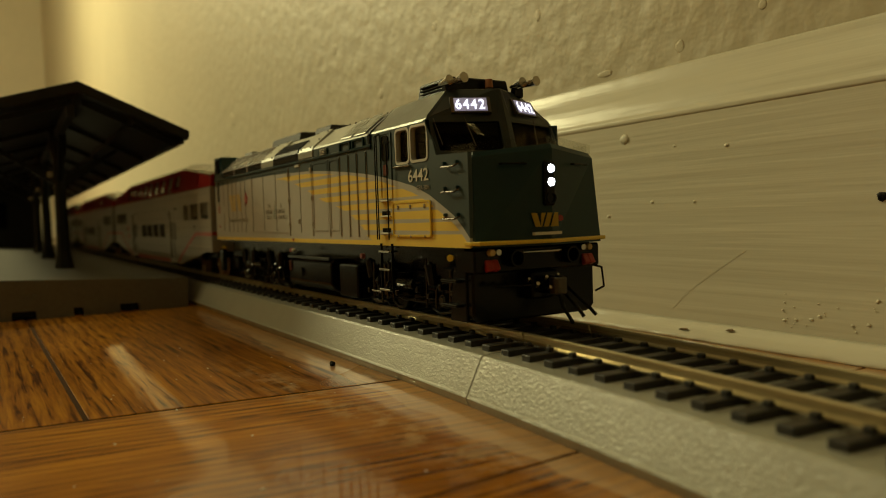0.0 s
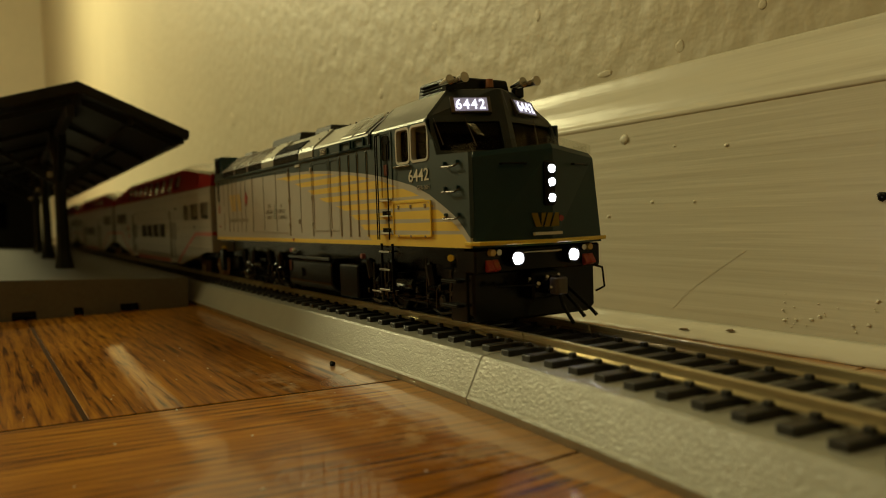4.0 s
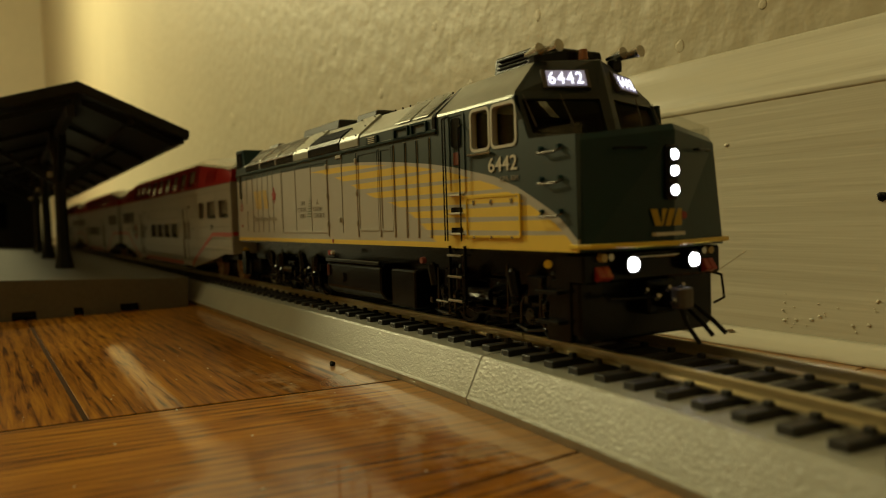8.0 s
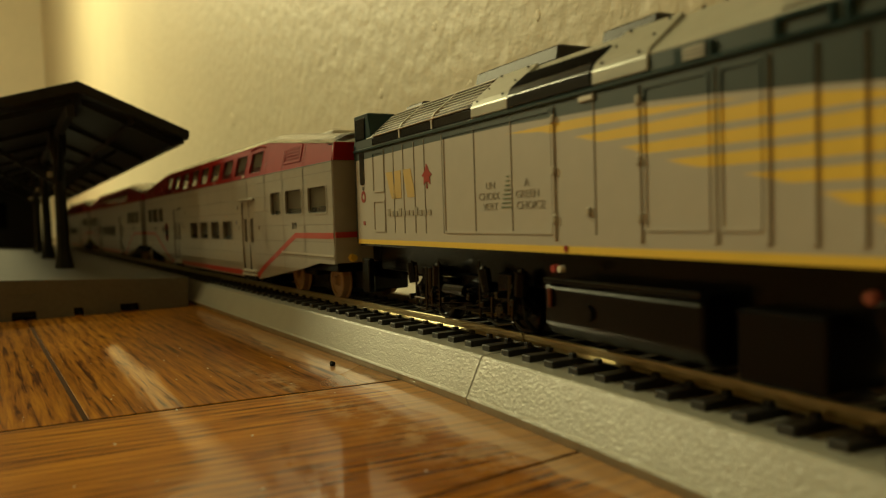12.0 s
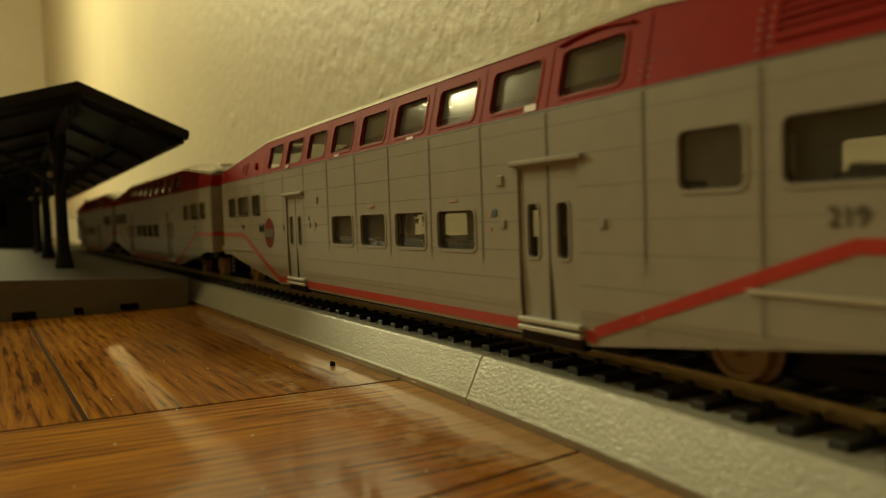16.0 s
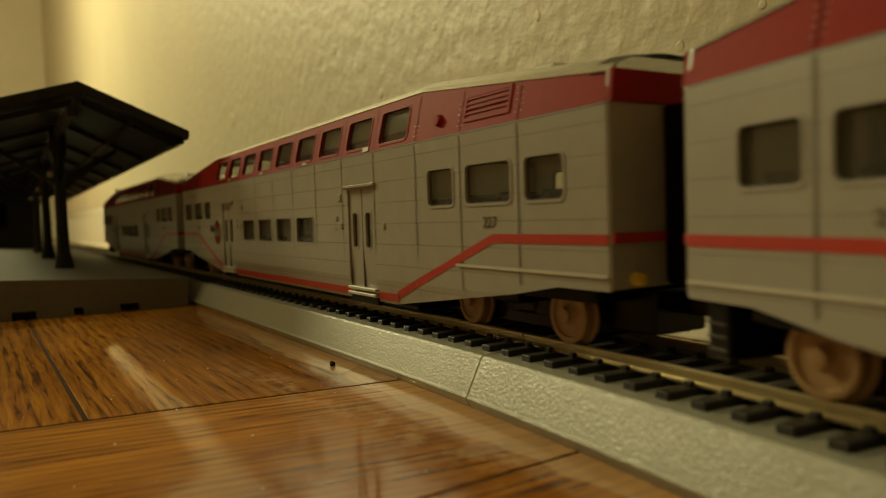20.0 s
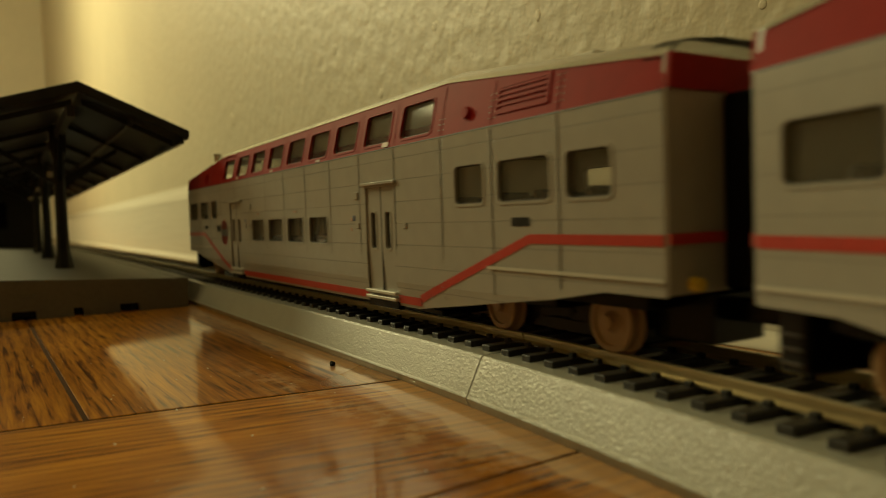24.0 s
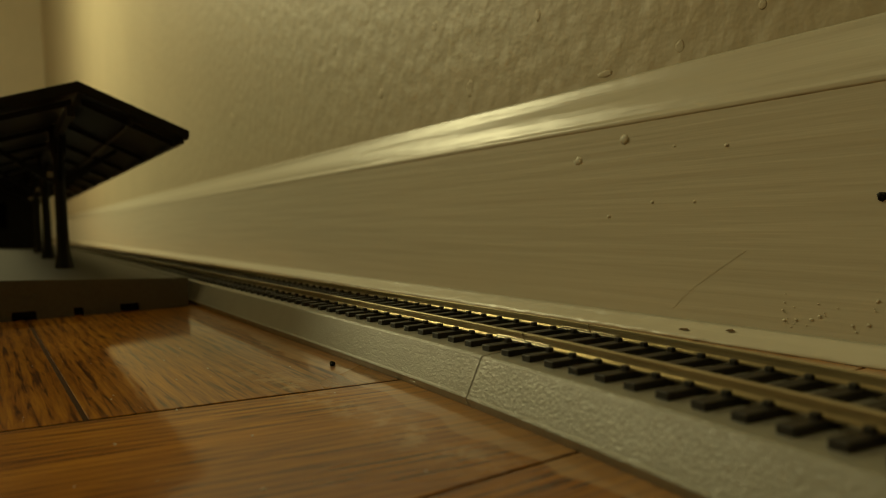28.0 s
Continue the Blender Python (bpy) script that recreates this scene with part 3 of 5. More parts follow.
def window(parent, x0, x1, z0, z1, put, frame_mat, pane_mat, r=1.4, rim=0.7, name="window", label=""):
    """A window: rounded rim that stands a little proud, and a pane set back in the opening. put maps (x, z, out)."""
    outer = rounded(x0 - rim, x1 + rim, z0 - rim, z1 + rim, r + rim)
    inner = rounded(x0 + 0.15, x1 - 0.15, z0 + 0.15, z1 - 0.15, r)
    bm = ring(outer, inner, lambda a, b, d: put(a, b, 0.16 - d), 1.35)
    rim_ob = part(name, bm, frame_mat, parent, label)
    bm = bmesh.new()
    a = [bm.verts.new(put(x, z, -0.85)) for x, z in rounded(x0 - 0.2, x1 + 0.2, z0 - 0.2, z1 + 0.2, r)]
    b = [bm.verts.new(put(x, z, -1.15)) for x, z in rounded(x0 - 0.2, x1 + 0.2, z0 - 0.2, z1 + 0.2, r)]
    bm.faces.new(a)
    bm.faces.new(b)
    for i in range(len(a)):
        bm.faces.new((a[i], a[(i + 1) % len(a)], b[(i + 1) % len(a)], b[i]))
    part("pane", bm, pane_mat, rim_ob)
    if pane_mat is PANE:
        inner2 = rounded(x0 + 0.4, x1 - 0.4, z0 + 0.4, z1 - 0.4, r * 0.9)
        part("gasket", ring(rounded(x0 + 0.1, x1 - 0.1, z0 + 0.1, z1 - 0.1, r), inner2, lambda a, b, d: put(a, b, -0.5 - d), 0.3), INKY, rim_ob)
    return rim_ob


# ---- wheels ----
def wheelset(parent, x, r=5.25, mat=None):
    """Two wheels on an axle, turned as one piece about y."""
    half = [(0.0, 0.9), (6.9, 0.9), (7.0, r + 0.7), (7.5, r + 0.75), (7.7, r + 0.1), (9.6, r), (9.75, r - 0.35), (9.75, r * 0.80), (9.3, r * 0.76), (9.2, 2.0), (9.7, 1.5), (10.7, 1.3), (10.8, 0.05)]
    prof = [(-y, q) for y, q in half[:0:-1]] + half
    bm = bmesh.new()
    n = 28
    rows = [[bm.verts.new(Vector((q * math.cos(k * math.tau / n), y, q * math.sin(k * math.tau / n))) * MM) for k in range(n)] for y, q in prof]
    for a, b in zip(rows, rows[1:]):
        for k in range(n):
            bm.faces.new((a[k], a[(k + 1) % n], b[(k + 1) % n], b[k]))
    bm.faces.new(rows[0])
    bm.faces.new(rows[-1])
    ob = part("wheelset", bm, mat or BLACK, parent, "bronze-toned wheel pair" if mat else "")
    ob.matrix_basis = Matrix.Translation((x * MM, 0, r * MM))
    return ob


# ---- locomotive ----
def livery():
    """Side paint: dark green above a falling curve, grey below, yellow streaks that widen to the front."""
    m = bpy.data.materials.new("side_livery")
    m.use_nodes = True
    t = m.node_tree
    b = t.nodes["Principled BSDF"]
    b.inputs["Roughness"].default_value = 0.46
    co = t.nodes.new("ShaderNodeTexCoord")
    sx = t.nodes.new("ShaderNodeSeparateXYZ")
    t.links.new(co.outputs["Object"], sx.inputs[0])

    def mth(op, a, c=None, clamp=False):
        n = t.nodes.new("ShaderNodeMath")
        n.operation = op
        n.use_clamp = clamp
        for k, v in ((0, a), (1, c)):
            if v is None:
                continue
            if isinstance(v, (int, float)):
                n.inputs[k].default_value = v
            else:
                t.links.new(v, n.inputs[k])
        return n.outputs[0]

    def ramp(fac, stops):
        n = t.nodes.new("ShaderNodeValToRGB")
        r = n.color_ramp
        while len(r.elements) < len(stops):
            r.elements.new(0.5)
        for e, (p, v) in zip(r.elements, stops):
            e.position = p
            e.color = (v, v, v, 1)
        t.links.new(fac, n.inputs[0])
        return n.outputs[0]
    x = mth("MULTIPLY", sx.outputs[0], 1000.0)
    z = mth("MULTIPLY", sx.outputs[2], 1000.0)
    fx = mth("DIVIDE", mth("ADD", x, 104.0), 200.0)
    edge = [(-104, 40.2), (-60, 40.5), (-30, 40.3), (3, 39.3), (19, 38.2), (32, 37.0), (43, 35.8), (52, 34.5), (60, 33.0), (68, 31.4), (75, 29.1), (81, 26.3), (85.6, 24.0), (88.8, 21.5), (92, 18.6)]
    lim = mth("MULTIPLY", ramp(fx, [((a + 104) / 200, c / 60) for a, c in edge]), 60.0)
    green = mth("MULTIPLY", mth("SUBTRACT", z, lim), 8.0, True)
    # yellow streaks
    wave = mth("SINE", mth("MULTIPLY", z, 2.35))
    start = mth("MULTIPLY", ramp(mth("DIVIDE", z, 60.0), [(0.30, 0.745), (0.367, 0.715), (0.417, 0.685), (0.458, 0.645), (0.50, 0.58), (0.55, 0.53), (0.60, 0.47), (0.633, 0.42), (0.675, 0.26)]), 200.0)
    ahead = mth("SUBTRACT", mth("ADD", x, 104.0), start)
    dens = mth("MINIMUM", mth("MULTIPLY", ahead, 0.013), 0.60)
    streak = mth("MULTIPLY", mth("ADD", wave, mth("ADD", dens, 0.22)), 5.0, True)
    streak = mth("MULTIPLY", streak, mth("MULTIPLY", ahead, 0.5, True))
    inside = mth("MULTIPLY", mth("SUBTRACT", mth("SUBTRACT", lim, ramp(fx, [(0.0, 0.001), (0.70, 0.001), (0.90, 1.0)])), mth("ADD", z, 0.6)), 4.0, True)
    yel = mth("MULTIPLY", streak, inside)
    sill = mth("MULTIPLY", mth("SUBTRACT", 18.8, z), 6.0, True)
    yel = mth("MAXIMUM", yel, sill)
    nz = t.nodes.new("ShaderNodeTexNoise")
    nz.inputs["Scale"].default_value = 300
    t.links.new(co.outputs["Object"], nz.inputs["Vector"])

    def mixc(f, a, c):
        n = t.nodes.new("ShaderNodeMix")
        n.data_type = "RGBA"
        t.links.new(f, n.inputs[0])
        for k, v in ((6, a), (7, c)):
            if isinstance(v, tuple):
                n.inputs[k].default_value = (*v, 1)
            else:
                t.links.new(v, n.inputs[k])
        return n.outputs[2]
    c = mixc(yel, (0.43, 0.412, 0.375), (0.78, 0.55, 0.07))
    c = mixc(mth("MULTIPLY", green, mth("SUBTRACT", 1.0, sill)), c, (0.007, 0.029, 0.032))
    c = mixc(mth("MULTIPLY", nz.outputs[0], 0.12), c, (0.10, 0.09, 0.07))
    t.links.new(c, b.inputs["Base Color"])
    return m


LIVERY = livery()
DULLRED = material("dull_red", (0.16, 0.035, 0.02), 0.4, bump=0)
TREE = material("faint_green", (0.10, 0.15, 0.09), 0.5, bump=0)
FADED = material("faded_yellow", (0.50, 0.36, 0.12), 0.45, scale=300, vary=0.08, bump=0.03)
FAINT = material("faint_lettering", (0.27, 0.25, 0.205), 0.5, scale=300, bump=0.0)


def writing(text, size, parent, place, mat, name="lettering", label="", wide=1.0, bold=0.0):
    """Raised lettering on a side that faces the camera; place is the left end of the base line, in millimetres."""
    cu = bpy.data.curves.new("tmp_text", "FONT")
    cu.body = text
    cu.size = size * MM
    cu.extrude = 0.04 * MM
    cu.offset = bold * MM
    cu.space_line = 0.85
    ob = bpy.data.objects.new("tmp_text", cu)
    scene.collection.objects.link(ob)
    dg = bpy.context.evaluated_depsgraph_get()
    me = bpy.data.meshes.new_from_object(ob.evaluated_get(dg))
    bpy.data.objects.remove(ob)
    me.name = name
    me.materials.clear()
    me.materials.append(mat)
    out = new(name, me)
    out.parent = parent
    out.matrix_basis = Matrix.Translation(Vector(place) * MM) @ Matrix.Rotation(radians(90), 4, "X") @ Matrix.Diagonal((wide, 1, 1, 1))
    return tagged(out, label=label)


def bogie(parent, x, wheel_x, mat, heavy):
    bg = new("bogie")
    bg.parent = parent
    bg.matrix_basis = Matrix.Translation((x * MM, 0, 0))
    sets = [wheelset(bg, w, 5.25, None if heavy else WHEELM) for w in wheel_x]
    w0, w1 = min(wheel_x), max(wheel_x)
    # the coach box hangs lower, its black standing in for shade on the track
    part("gearbox", block(w0 - 3, w1 + 3, -6.3, 6.3, 2.2 if heavy else 0.9, 12.4 if heavy else 9.4, 0.6), BLACK, bg)
    for side in (-1, 1):
        y = side * (13.2 if heavy else 5.6)
        bm = bmesh.new()
        prism([(w0 - 7, 6.2), (w0 - 4, 9.2), (-7, 9.2), (-4, 5.6), (4, 5.6), (7, 9.2), (w1 + 4, 9.2), (w1 + 7, 6.2), (w1 + 5, 4.6), (w1 - 3, 5.2), (6, 3.6), (-6, 3.6), (w0 + 3, 5.2), (w0 - 5, 4.6)], "y", y - 0.9, y + 0.9, 0.25, bm)
        part("side_frame", bm, BLACK, bg)
        for w in wheel_x if heavy else ():
            bm = block(w - 2.4, w + 2.4, y - 1.2, y + 1.9 * (1 if side > 0 else 1), 3.3, 8.0, 0.4)
            rod((w, y + side * 1.0, 5.3), (w, y + side * 2.6, 5.3), 1.7, 1.5, 12, bm)
            part("journal_box", bm, BLACK, bg)
        if heavy:
            for dx in (-9.5, -3.2, 3.2, 9.5):
                bm = bmesh.new()
                for k in range(5):
                    rod((dx, y + side * 1.2, 4.4 + k * 1.0), (dx, y + side * 1.2, 4.9 + k * 1.0), 1.3, 1.3, 10, bm)
                part("spring", bm, BLACK, bg)
            for wx in (w0, w1):
                for d in (-5.6, 5.6):
                    part("brake_cylinder", rod((wx + d, y + side * 1.6, 8.6), (wx + d * 1.15, y + side * 1.8, 13.2), 1.2, 1.35, 12), BLACK, bg)
                    part("cylinder_cap", rod((wx + d * 1.15, y + side * 1.8, 13.2), (wx + d * 1.17, y + side * 1.8, 13.8), 0.8, 0.5, 10), GLINT, bg)
                part("pedestal", prism([(wx - 3.4, 4.0), (wx - 2.6, 12.6), (wx + 2.6, 12.6), (wx + 3.4, 4.0), (wx + 2.2, 3.4), (wx - 2.2, 3.4)], "y", y - 1.1, y + 1.1, 0.3), BLACK, bg)
                part("damper", rod((wx + 2.0, y + side * 1.6, 4.6), (wx + 2.6, y + side * 1.7, 12.4), 0.5, 0.5, 8), GLINT, bg)
            for dx in (w0 + 7.5, w1 - 7.5):
                part("hanger_rod", rod((dx, y + side * 2.2, 3.0), (dx, y + side * 2.2, 14.8), 0.3, 0.3, 6), GLINT, bg)
            part("stirrup_step", bent([(w0 - 1.4, y + side * 3.2, 13.0), (w0 - 1.4, y + side * 3.4, 3.4), (w0 + 3.4, y + side * 3.4, 3.0), (w0 + 3.4, y + side * 3.2, 13.0)], 0.28), GLINT, bg)
            part("step_rung", block(w0 - 1.6, w0 + 3.6, y + side * 3.4 - 0.6, y + side * 3.4 + 0.6, 5.4, 5.8, 0.1), STEEL, bg)
            for k in range(9):
                dx = w0 - 5 + k * (w1 - w0 + 10) / 8
                z = 5.4 + 3.4 * ((k * 37) % 10) / 10
                part("bracket", block(dx - 0.5, dx + 0.5, y + side * 1.0 - 0.5, y + side * 2.9 + 0.5 * side, z - 0.7, z + 0.6, 0.2) if side > 0 else block(dx - 0.5, dx + 0.5, y - 2.9 - 0.5, y - 0.6, z - 0.7, z + 0.6, 0.2), GLINT, bg)
            for dx in (w0 - 3.4, w0 + 3.6, w1 - 3.6, w1 + 3.4):
                part("brake_hanger", bent([(dx, y + side * 0.4, 9.4), (dx + 0.5, y + side * 2.2, 7.6), (dx, y + side * 2.0, 3.0), (dx - 0.6, y + side * 0.6, 1.6)], 0.3), GLINT, bg)
            for dx in (w0, w1):
                part("brake_rigging", bent([(dx - 4.4, y + side * 2.4, 3.2), (dx, y + side * 3.0, 2.6), (dx + 4.4, y + side * 2.4, 3.2)], 0.28), GLINT, bg)
                part("journal_cap", rod((dx, y + side * 2.5, 5.3), (dx, y + side * 3.0, 5.3), 1.2, 0.9, 12), GLINT, bg)
            part("brake_cylinder", rod((-5, y + side * 2.2, 8.2), (3, y + side * 2.2, 8.2), 1.3, 1.3, 12), BLACK, bg)
            part("sand_pipe", bent([(w1 + 5, y + side * 1.0, 9.5), (w1 + 6.6, y + side * 1.2, 4.0), (w1 + 4.6, y - side * 2.5, 1.2)], 0.4), BLACK, bg)
        else:
            part("spring", block(-3.2, 3.2, y - 1.3, y + 1.3, 3.8, 8.2, 0.5), BLACK, bg)
    part("bolster", block(-5, 5, -12, 12, 6.5, 11.5, 0.4), BLACK, bg)
    return bg, sets


def near(x, z, out):
    return Vector((x, -17.8 - out, z)) * MM


def off_side(x, z, out):
    return Vector((x, 17.8 + out, z)) * MM


def locomotive():
    th = empty("locomotive", "dark green, grey and yellow model diesel locomotive with lit headlamps", "locomotive")
    # hood and cab shell
    hood = [(-17.8, 17.5), (-17.8, 44.6), (-17.4, 45.6), (-10.6, 51.6), (-9.6, 52.0), (9.6, 52.0), (10.6, 51.6), (17.4, 45.6), (17.8, 44.6), (17.8, 17.5)]
    sides = bmesh.new()
    prism([(-108.6, 17.5), (47, 17.5), (47, 45.4), (-108.6, 45.4)], "y", -17.8, -16.6, 0, sides)
    prism([(-108.6, 17.5), (47, 17.5), (47, 45.4), (-108.6, 45.4)], "y", 16.6, 17.8, 0, sides)
    part("hood_side", sides, LIVERY, th)
    part("hood_roof", prism([(-17.8, 45.4), (-17.3, 46.2), (-10.6, 51.6), (-9.6, 52.0), (9.6, 52.0), (10.6, 51.6), (17.3, 46.2), (17.8, 45.4)], "x", -100, 45, 0.15), ROOFG, th)
    part("rear_wall", prism(hood, "x", -109.0, -107.6, 0.1), GREEN, th)
    rear = part("rear_hood", prism([(-108.8, 45.0), (-96.0, 45.0), (-98.6, 52.4), (-108.8, 52.6)], "y", -17.6, 17.6, 0.3), GREEN, th)
    part("rear_panel", block(-107.4, -100.6, -17.95, -17.5, 45.6, 51.4, 0.15), BLACK, rear)
    part("frame_beam", block(-107, 86, -11.5, 11.5, 10.0, 17.6, 0.3), BLACK, th)
    part("deck_plate", block(-107.5, 88, -17.4, 17.4, 16.9, 17.5), BLACK, th)
    # panel seams and doors on the hood
    for x in (-87.7, -81.9, -76.1, -69.9, -64.5, -55.7, -41.9, -28.4, -4.9):
        for side in (-1, 1):
            part("seam_shadow", block(x - 0.12, x + 0.12, side * 17.82 - 0.12, side * 17.82 + 0.12, 20.6, 41.6, 0.04), SEAM, th)
    for x0, z0, x1, z1 in ((-95.6, 31.0, -88.0, 41.5), (-95.6, 20.8, -88.0, 29.0)):
        part("hatch", ring(rounded(x0, x1, z0, z1, 0.4, 3), rounded(x0 + 0.5, x1 - 0.5, z0 + 0.5, z1 - 0.5, 0.3, 3), lambda a, b, d: near(a, b, 0.2 - d), 0.35), LIVERY, th)
    for x in (-15.4, 5.0, 18.4, 26.1, 32.1, 37.6, 43.3):
        for side in (-1, 1):
            part("door_rib", block(x - 0.4, x + 0.4, side * 17.8 - 0.32, side * 17.8 + 0.32, 19.6, 41.6, 0.15), LIVERY, th)
            # grey strip that paints the rib's shadow along its front edge
            part("seam_shadow", block(x + 0.4, x + 0.55, side * 17.82 - 0.1, side * 17.82 + 0.1, 19.6, 41.6, 0.03), SEAM, th)
    for x0, x1, z0, z1 in ((5.8, 17.6, 21.2, 41.4), (-55.2, -16.0, 20.6, 41.4), (19.1, 25.4, 21.2, 41.4)):
        part("access_door", ring(rounded(x0, x1, z0, z1, 0.3, 2), rounded(x0 + 0.45, x1 - 0.45, z0 + 0.45, z1 - 0.45, 0.2, 2), lambda a, b, d: near(a, b, 0.2 - d), 0.35), LIVERY, th)
    for x, z in ((-15.2, 39.6), (5.1, 31.2), (5.1, 23.2), (-15.2, 31.2), (-15.2, 23.2), (-6.3, 24.2), (5.1, 39.6)):
        part("hinge", block(x - 0.5, x + 0.5, -18.4, -17.7, z - 0.7, z + 0.7, 0.2), GREYP, th)
    part("gutter", block(-108.6, 47, -18.3, -17.5, 42.3, 43.1, 0.15), GREEN, th)
    # roof equipment
    slope = [(-18.0, 43.4), (-18.0, 45.2), (-17.4, 46.4), (-11.0, 51.7), (-10.6, 50.6), (-16.8, 45.4), (-17.2, 43.4)]
    grille = part("radiator_grille", prism(slope, "x", -95, -42.2, 0.1), BLACK, th, "dark radiator grille with pale slats")
    for i in range(8):
        f = i / 7.0
        y, z = -18.1 + 6.6 * f, 45.4 + 5.9 * f
        part("louvre", block(-94, -43, y - 0.3, y + 0.2, z, z + 0.3, 0.08), SILVER, grille)
    for x in (-77, -59.5):
        part("grille_bar", prism([(-18.2, 43.4), (-18.3, 45.4), (-17.5, 46.8), (-11.2, 51.9), (-11.0, 51.6), (-17.2, 46.4), (-18.0, 45.2), (-18.0, 43.4)], "x", x - 0.3, x + 0.3), SILVER, grille)
    for x0, x1 in ((-42.2, -28.8), (-4.8, 7.2)):
        hood = part("roof_bulkhead", prism([(-18.15, 43.3), (-18.15, 45.3), (-17.5, 46.6), (-11.0, 52.1), (-10.6, 51.0), (-16.8, 45.4), (-17.2, 43.3)], "x", x0, x1, 0.15), ROOFG, th)
        for k in range(6):
            f = (k // 2) / 2.2 + 0.08
            x = x0 + 2 if k % 2 else x1 - 2
            part("roof_bolt", rod((x, -18.0 + 6.4 * f, 45.6 + 5.8 * f), (x, -18.4 + 6.4 * f, 46.0 + 5.8 * f), 0.28, 0.2, 6), BLACK, hood)
    cover = [(-18.3, 43.3), (-18.3, 45.4), (-17.7, 46.7), (-14.0, 49.8), (-13.2, 49.6), (-16.8, 44.4), (-17.0, 43.3)]
    box = part("air_intake", prism(cover, "x", -28.6, -5.0, 0.1), BLACK, th, "black curved air intake cover")
    for i in range(20):
        x = -28.0 + i * 1.17
        part("mesh_bar", rod((x, -17.6, 46.9), (x + 0.7, -14.2, 49.7), 0.16, 0.16, 5), BLACK, box)
    vent = part("side_louvre", block(12.2, 18.6, -18.3, -17.6, 42.9, 45.0, 0.12), GREEN, th)
    for k in range(4):
        part("louvre", block(14.0, 17.6, -18.55, -18.2, 43.2 + k * 0.45, 43.4 + k * 0.45), SILVER, vent)
    part("vent_plate", block(-8.2, -4.6, -18.2, -17.7, 41.2, 42.1, 0.1), SILVER, th)
    for x0, x1, z1, w in ((-55, -25, 54.9, 9.6), (-14, -1, 54.5, 8.6), (-92, -82, 53.4, 9.5), (-74, -62, 53.2, 8.0)):
        part("exhaust_hatch", prism([(-w, 51.8), (-w * 0.94, z1), (w * 0.94, z1), (w, 51.8)], "x", x0, x1, 0.4), TIE, th)
    for x in range(6, 46, 4):
        part("roof_bolt", rod((x, -10.2, 51.6), (x, -10.2, 52.2), 0.3, 0.2, 6), BLACK, th)
    for x0, x1 in ((27.4, 34.6), (36.0, 43.0)):
        part("side_vent", ring(rounded(x0, x1, 42.5, 45.4, 0.3, 2), rounded(x0 + 0.5, x1 - 0.5, 43.0, 44.9, 0.2, 2), lambda a, b, d: near(a, b, 0.5 - d), 0.6), GREEN, th)
        for k in range(11):
            xx = x0 + 0.6 + k * (x1 - x0 - 1.2) / 10
            part("roof_rib", prism([(-17.5, 46.8), (-11.5, 51.9), (-11.3, 52.1), (-17.3, 47.0)], "x", xx - 0.12, xx + 0.12), ROOFG, th)
        part("roof_panel", prism([(-17.6, 46.3), (-11.4, 51.3), (-11.2, 51.7), (-17.4, 46.7)], "x", x0, x1, 0.05), ROOFG, th)
    part("roof_seam", prism([(-18.2, 42), (-18.2, 45.6), (-17.6, 46.6), (-10.6, 52.3), (10.6, 52.3), (10.6, 51.5), (-10.4, 51.5), (-17.2, 45.8), (-17.4, 42)], "x", 45.6, 46.8), BLACK, th)
    # cab
    roof = part("cab_roof", cab_roof_mesh(), ROOFG, th)
    for side, put in ((-1, near), (1, off_side)):
        wall = holed(47, 92 if side < 0 else 88.5, 17.5, 45.6, [(60.3, 66.4, 37.1, 44.8), (67.5, 74.9, 37.1, 44.8)], lambda x, z, p=put: p(cab_x(x, z), z, 0), 1.0, (76, 79), (37.6,))
        part("cab_side", wall, LIVERY, th)
        for x0, x1 in ((60.3, 66.4), (67.5, 74.9)):
            window(th, x0, x1, 37.1, 44.8, put, SILVER, CABPANE, 0.9, 0.42, "side_window", "silver-framed cab window")
    part("window_visor", block(59.4, 67.2, -18.6, -17.8, 36.0, 36.5, 0.2), STEEL, th)
    door = part("cab_door", ring(rounded(51.5, 57.8, 28.8, 45.2, 0.4, 2), rounded(52.0, 57.3, 29.3, 44.8, 0.3, 2), lambda a, b, d: near(a, b, 0.2 - d), 0.35), LIVERY, th)
    part("door_window", prism(rounded(52.9, 56.4, 38.3, 44.4, 0.9), "y", -18.05, -17.7), BLACK, door)
    part("red_tag", prism([(53.5, 34.7), (55.5, 34.7), (55.5, 37.3), (53.5, 37.3)], "y", -18.0, -17.75, 0.05), DULLRED, door)
    part("cab_bulkhead", block(57.6, 58.6, -16.4, 16.4, 36.6, 45.0), BLACK, th)
    part("cab_floor", block(48, 90, -16.6, 16.6, 35.6, 36.6), BLACK, th)
    # windscreen: two faces that meet at the middle
    front = bmesh.new()
    for sgn in (-1, 1):
        outer = {"bs": (78.6, sgn * 17.6, 37.7), "ts": (74.4, sgn * 17.6, 46.4), "tt": (71.8, sgn * 10.4, 53.2), "tm": (78.4, 0, 53.0), "bm": (82.8, 0, 37.7)}
        c = {k: Vector(v) * MM for k, v in outer.items()}

        def on(u, v, c=c):
            side = c["bs"].lerp(c["ts"], v / 0.58) if v <= 0.58 else c["ts"].lerp(c["tt"], (v - 0.58) / 0.42)
            return side.lerp(c["bm"].lerp(c["tm"], v), u)
        us, vs = (0, 0.06, 0.90, 1), (0, 0.06, 0.50, 0.60, 1)
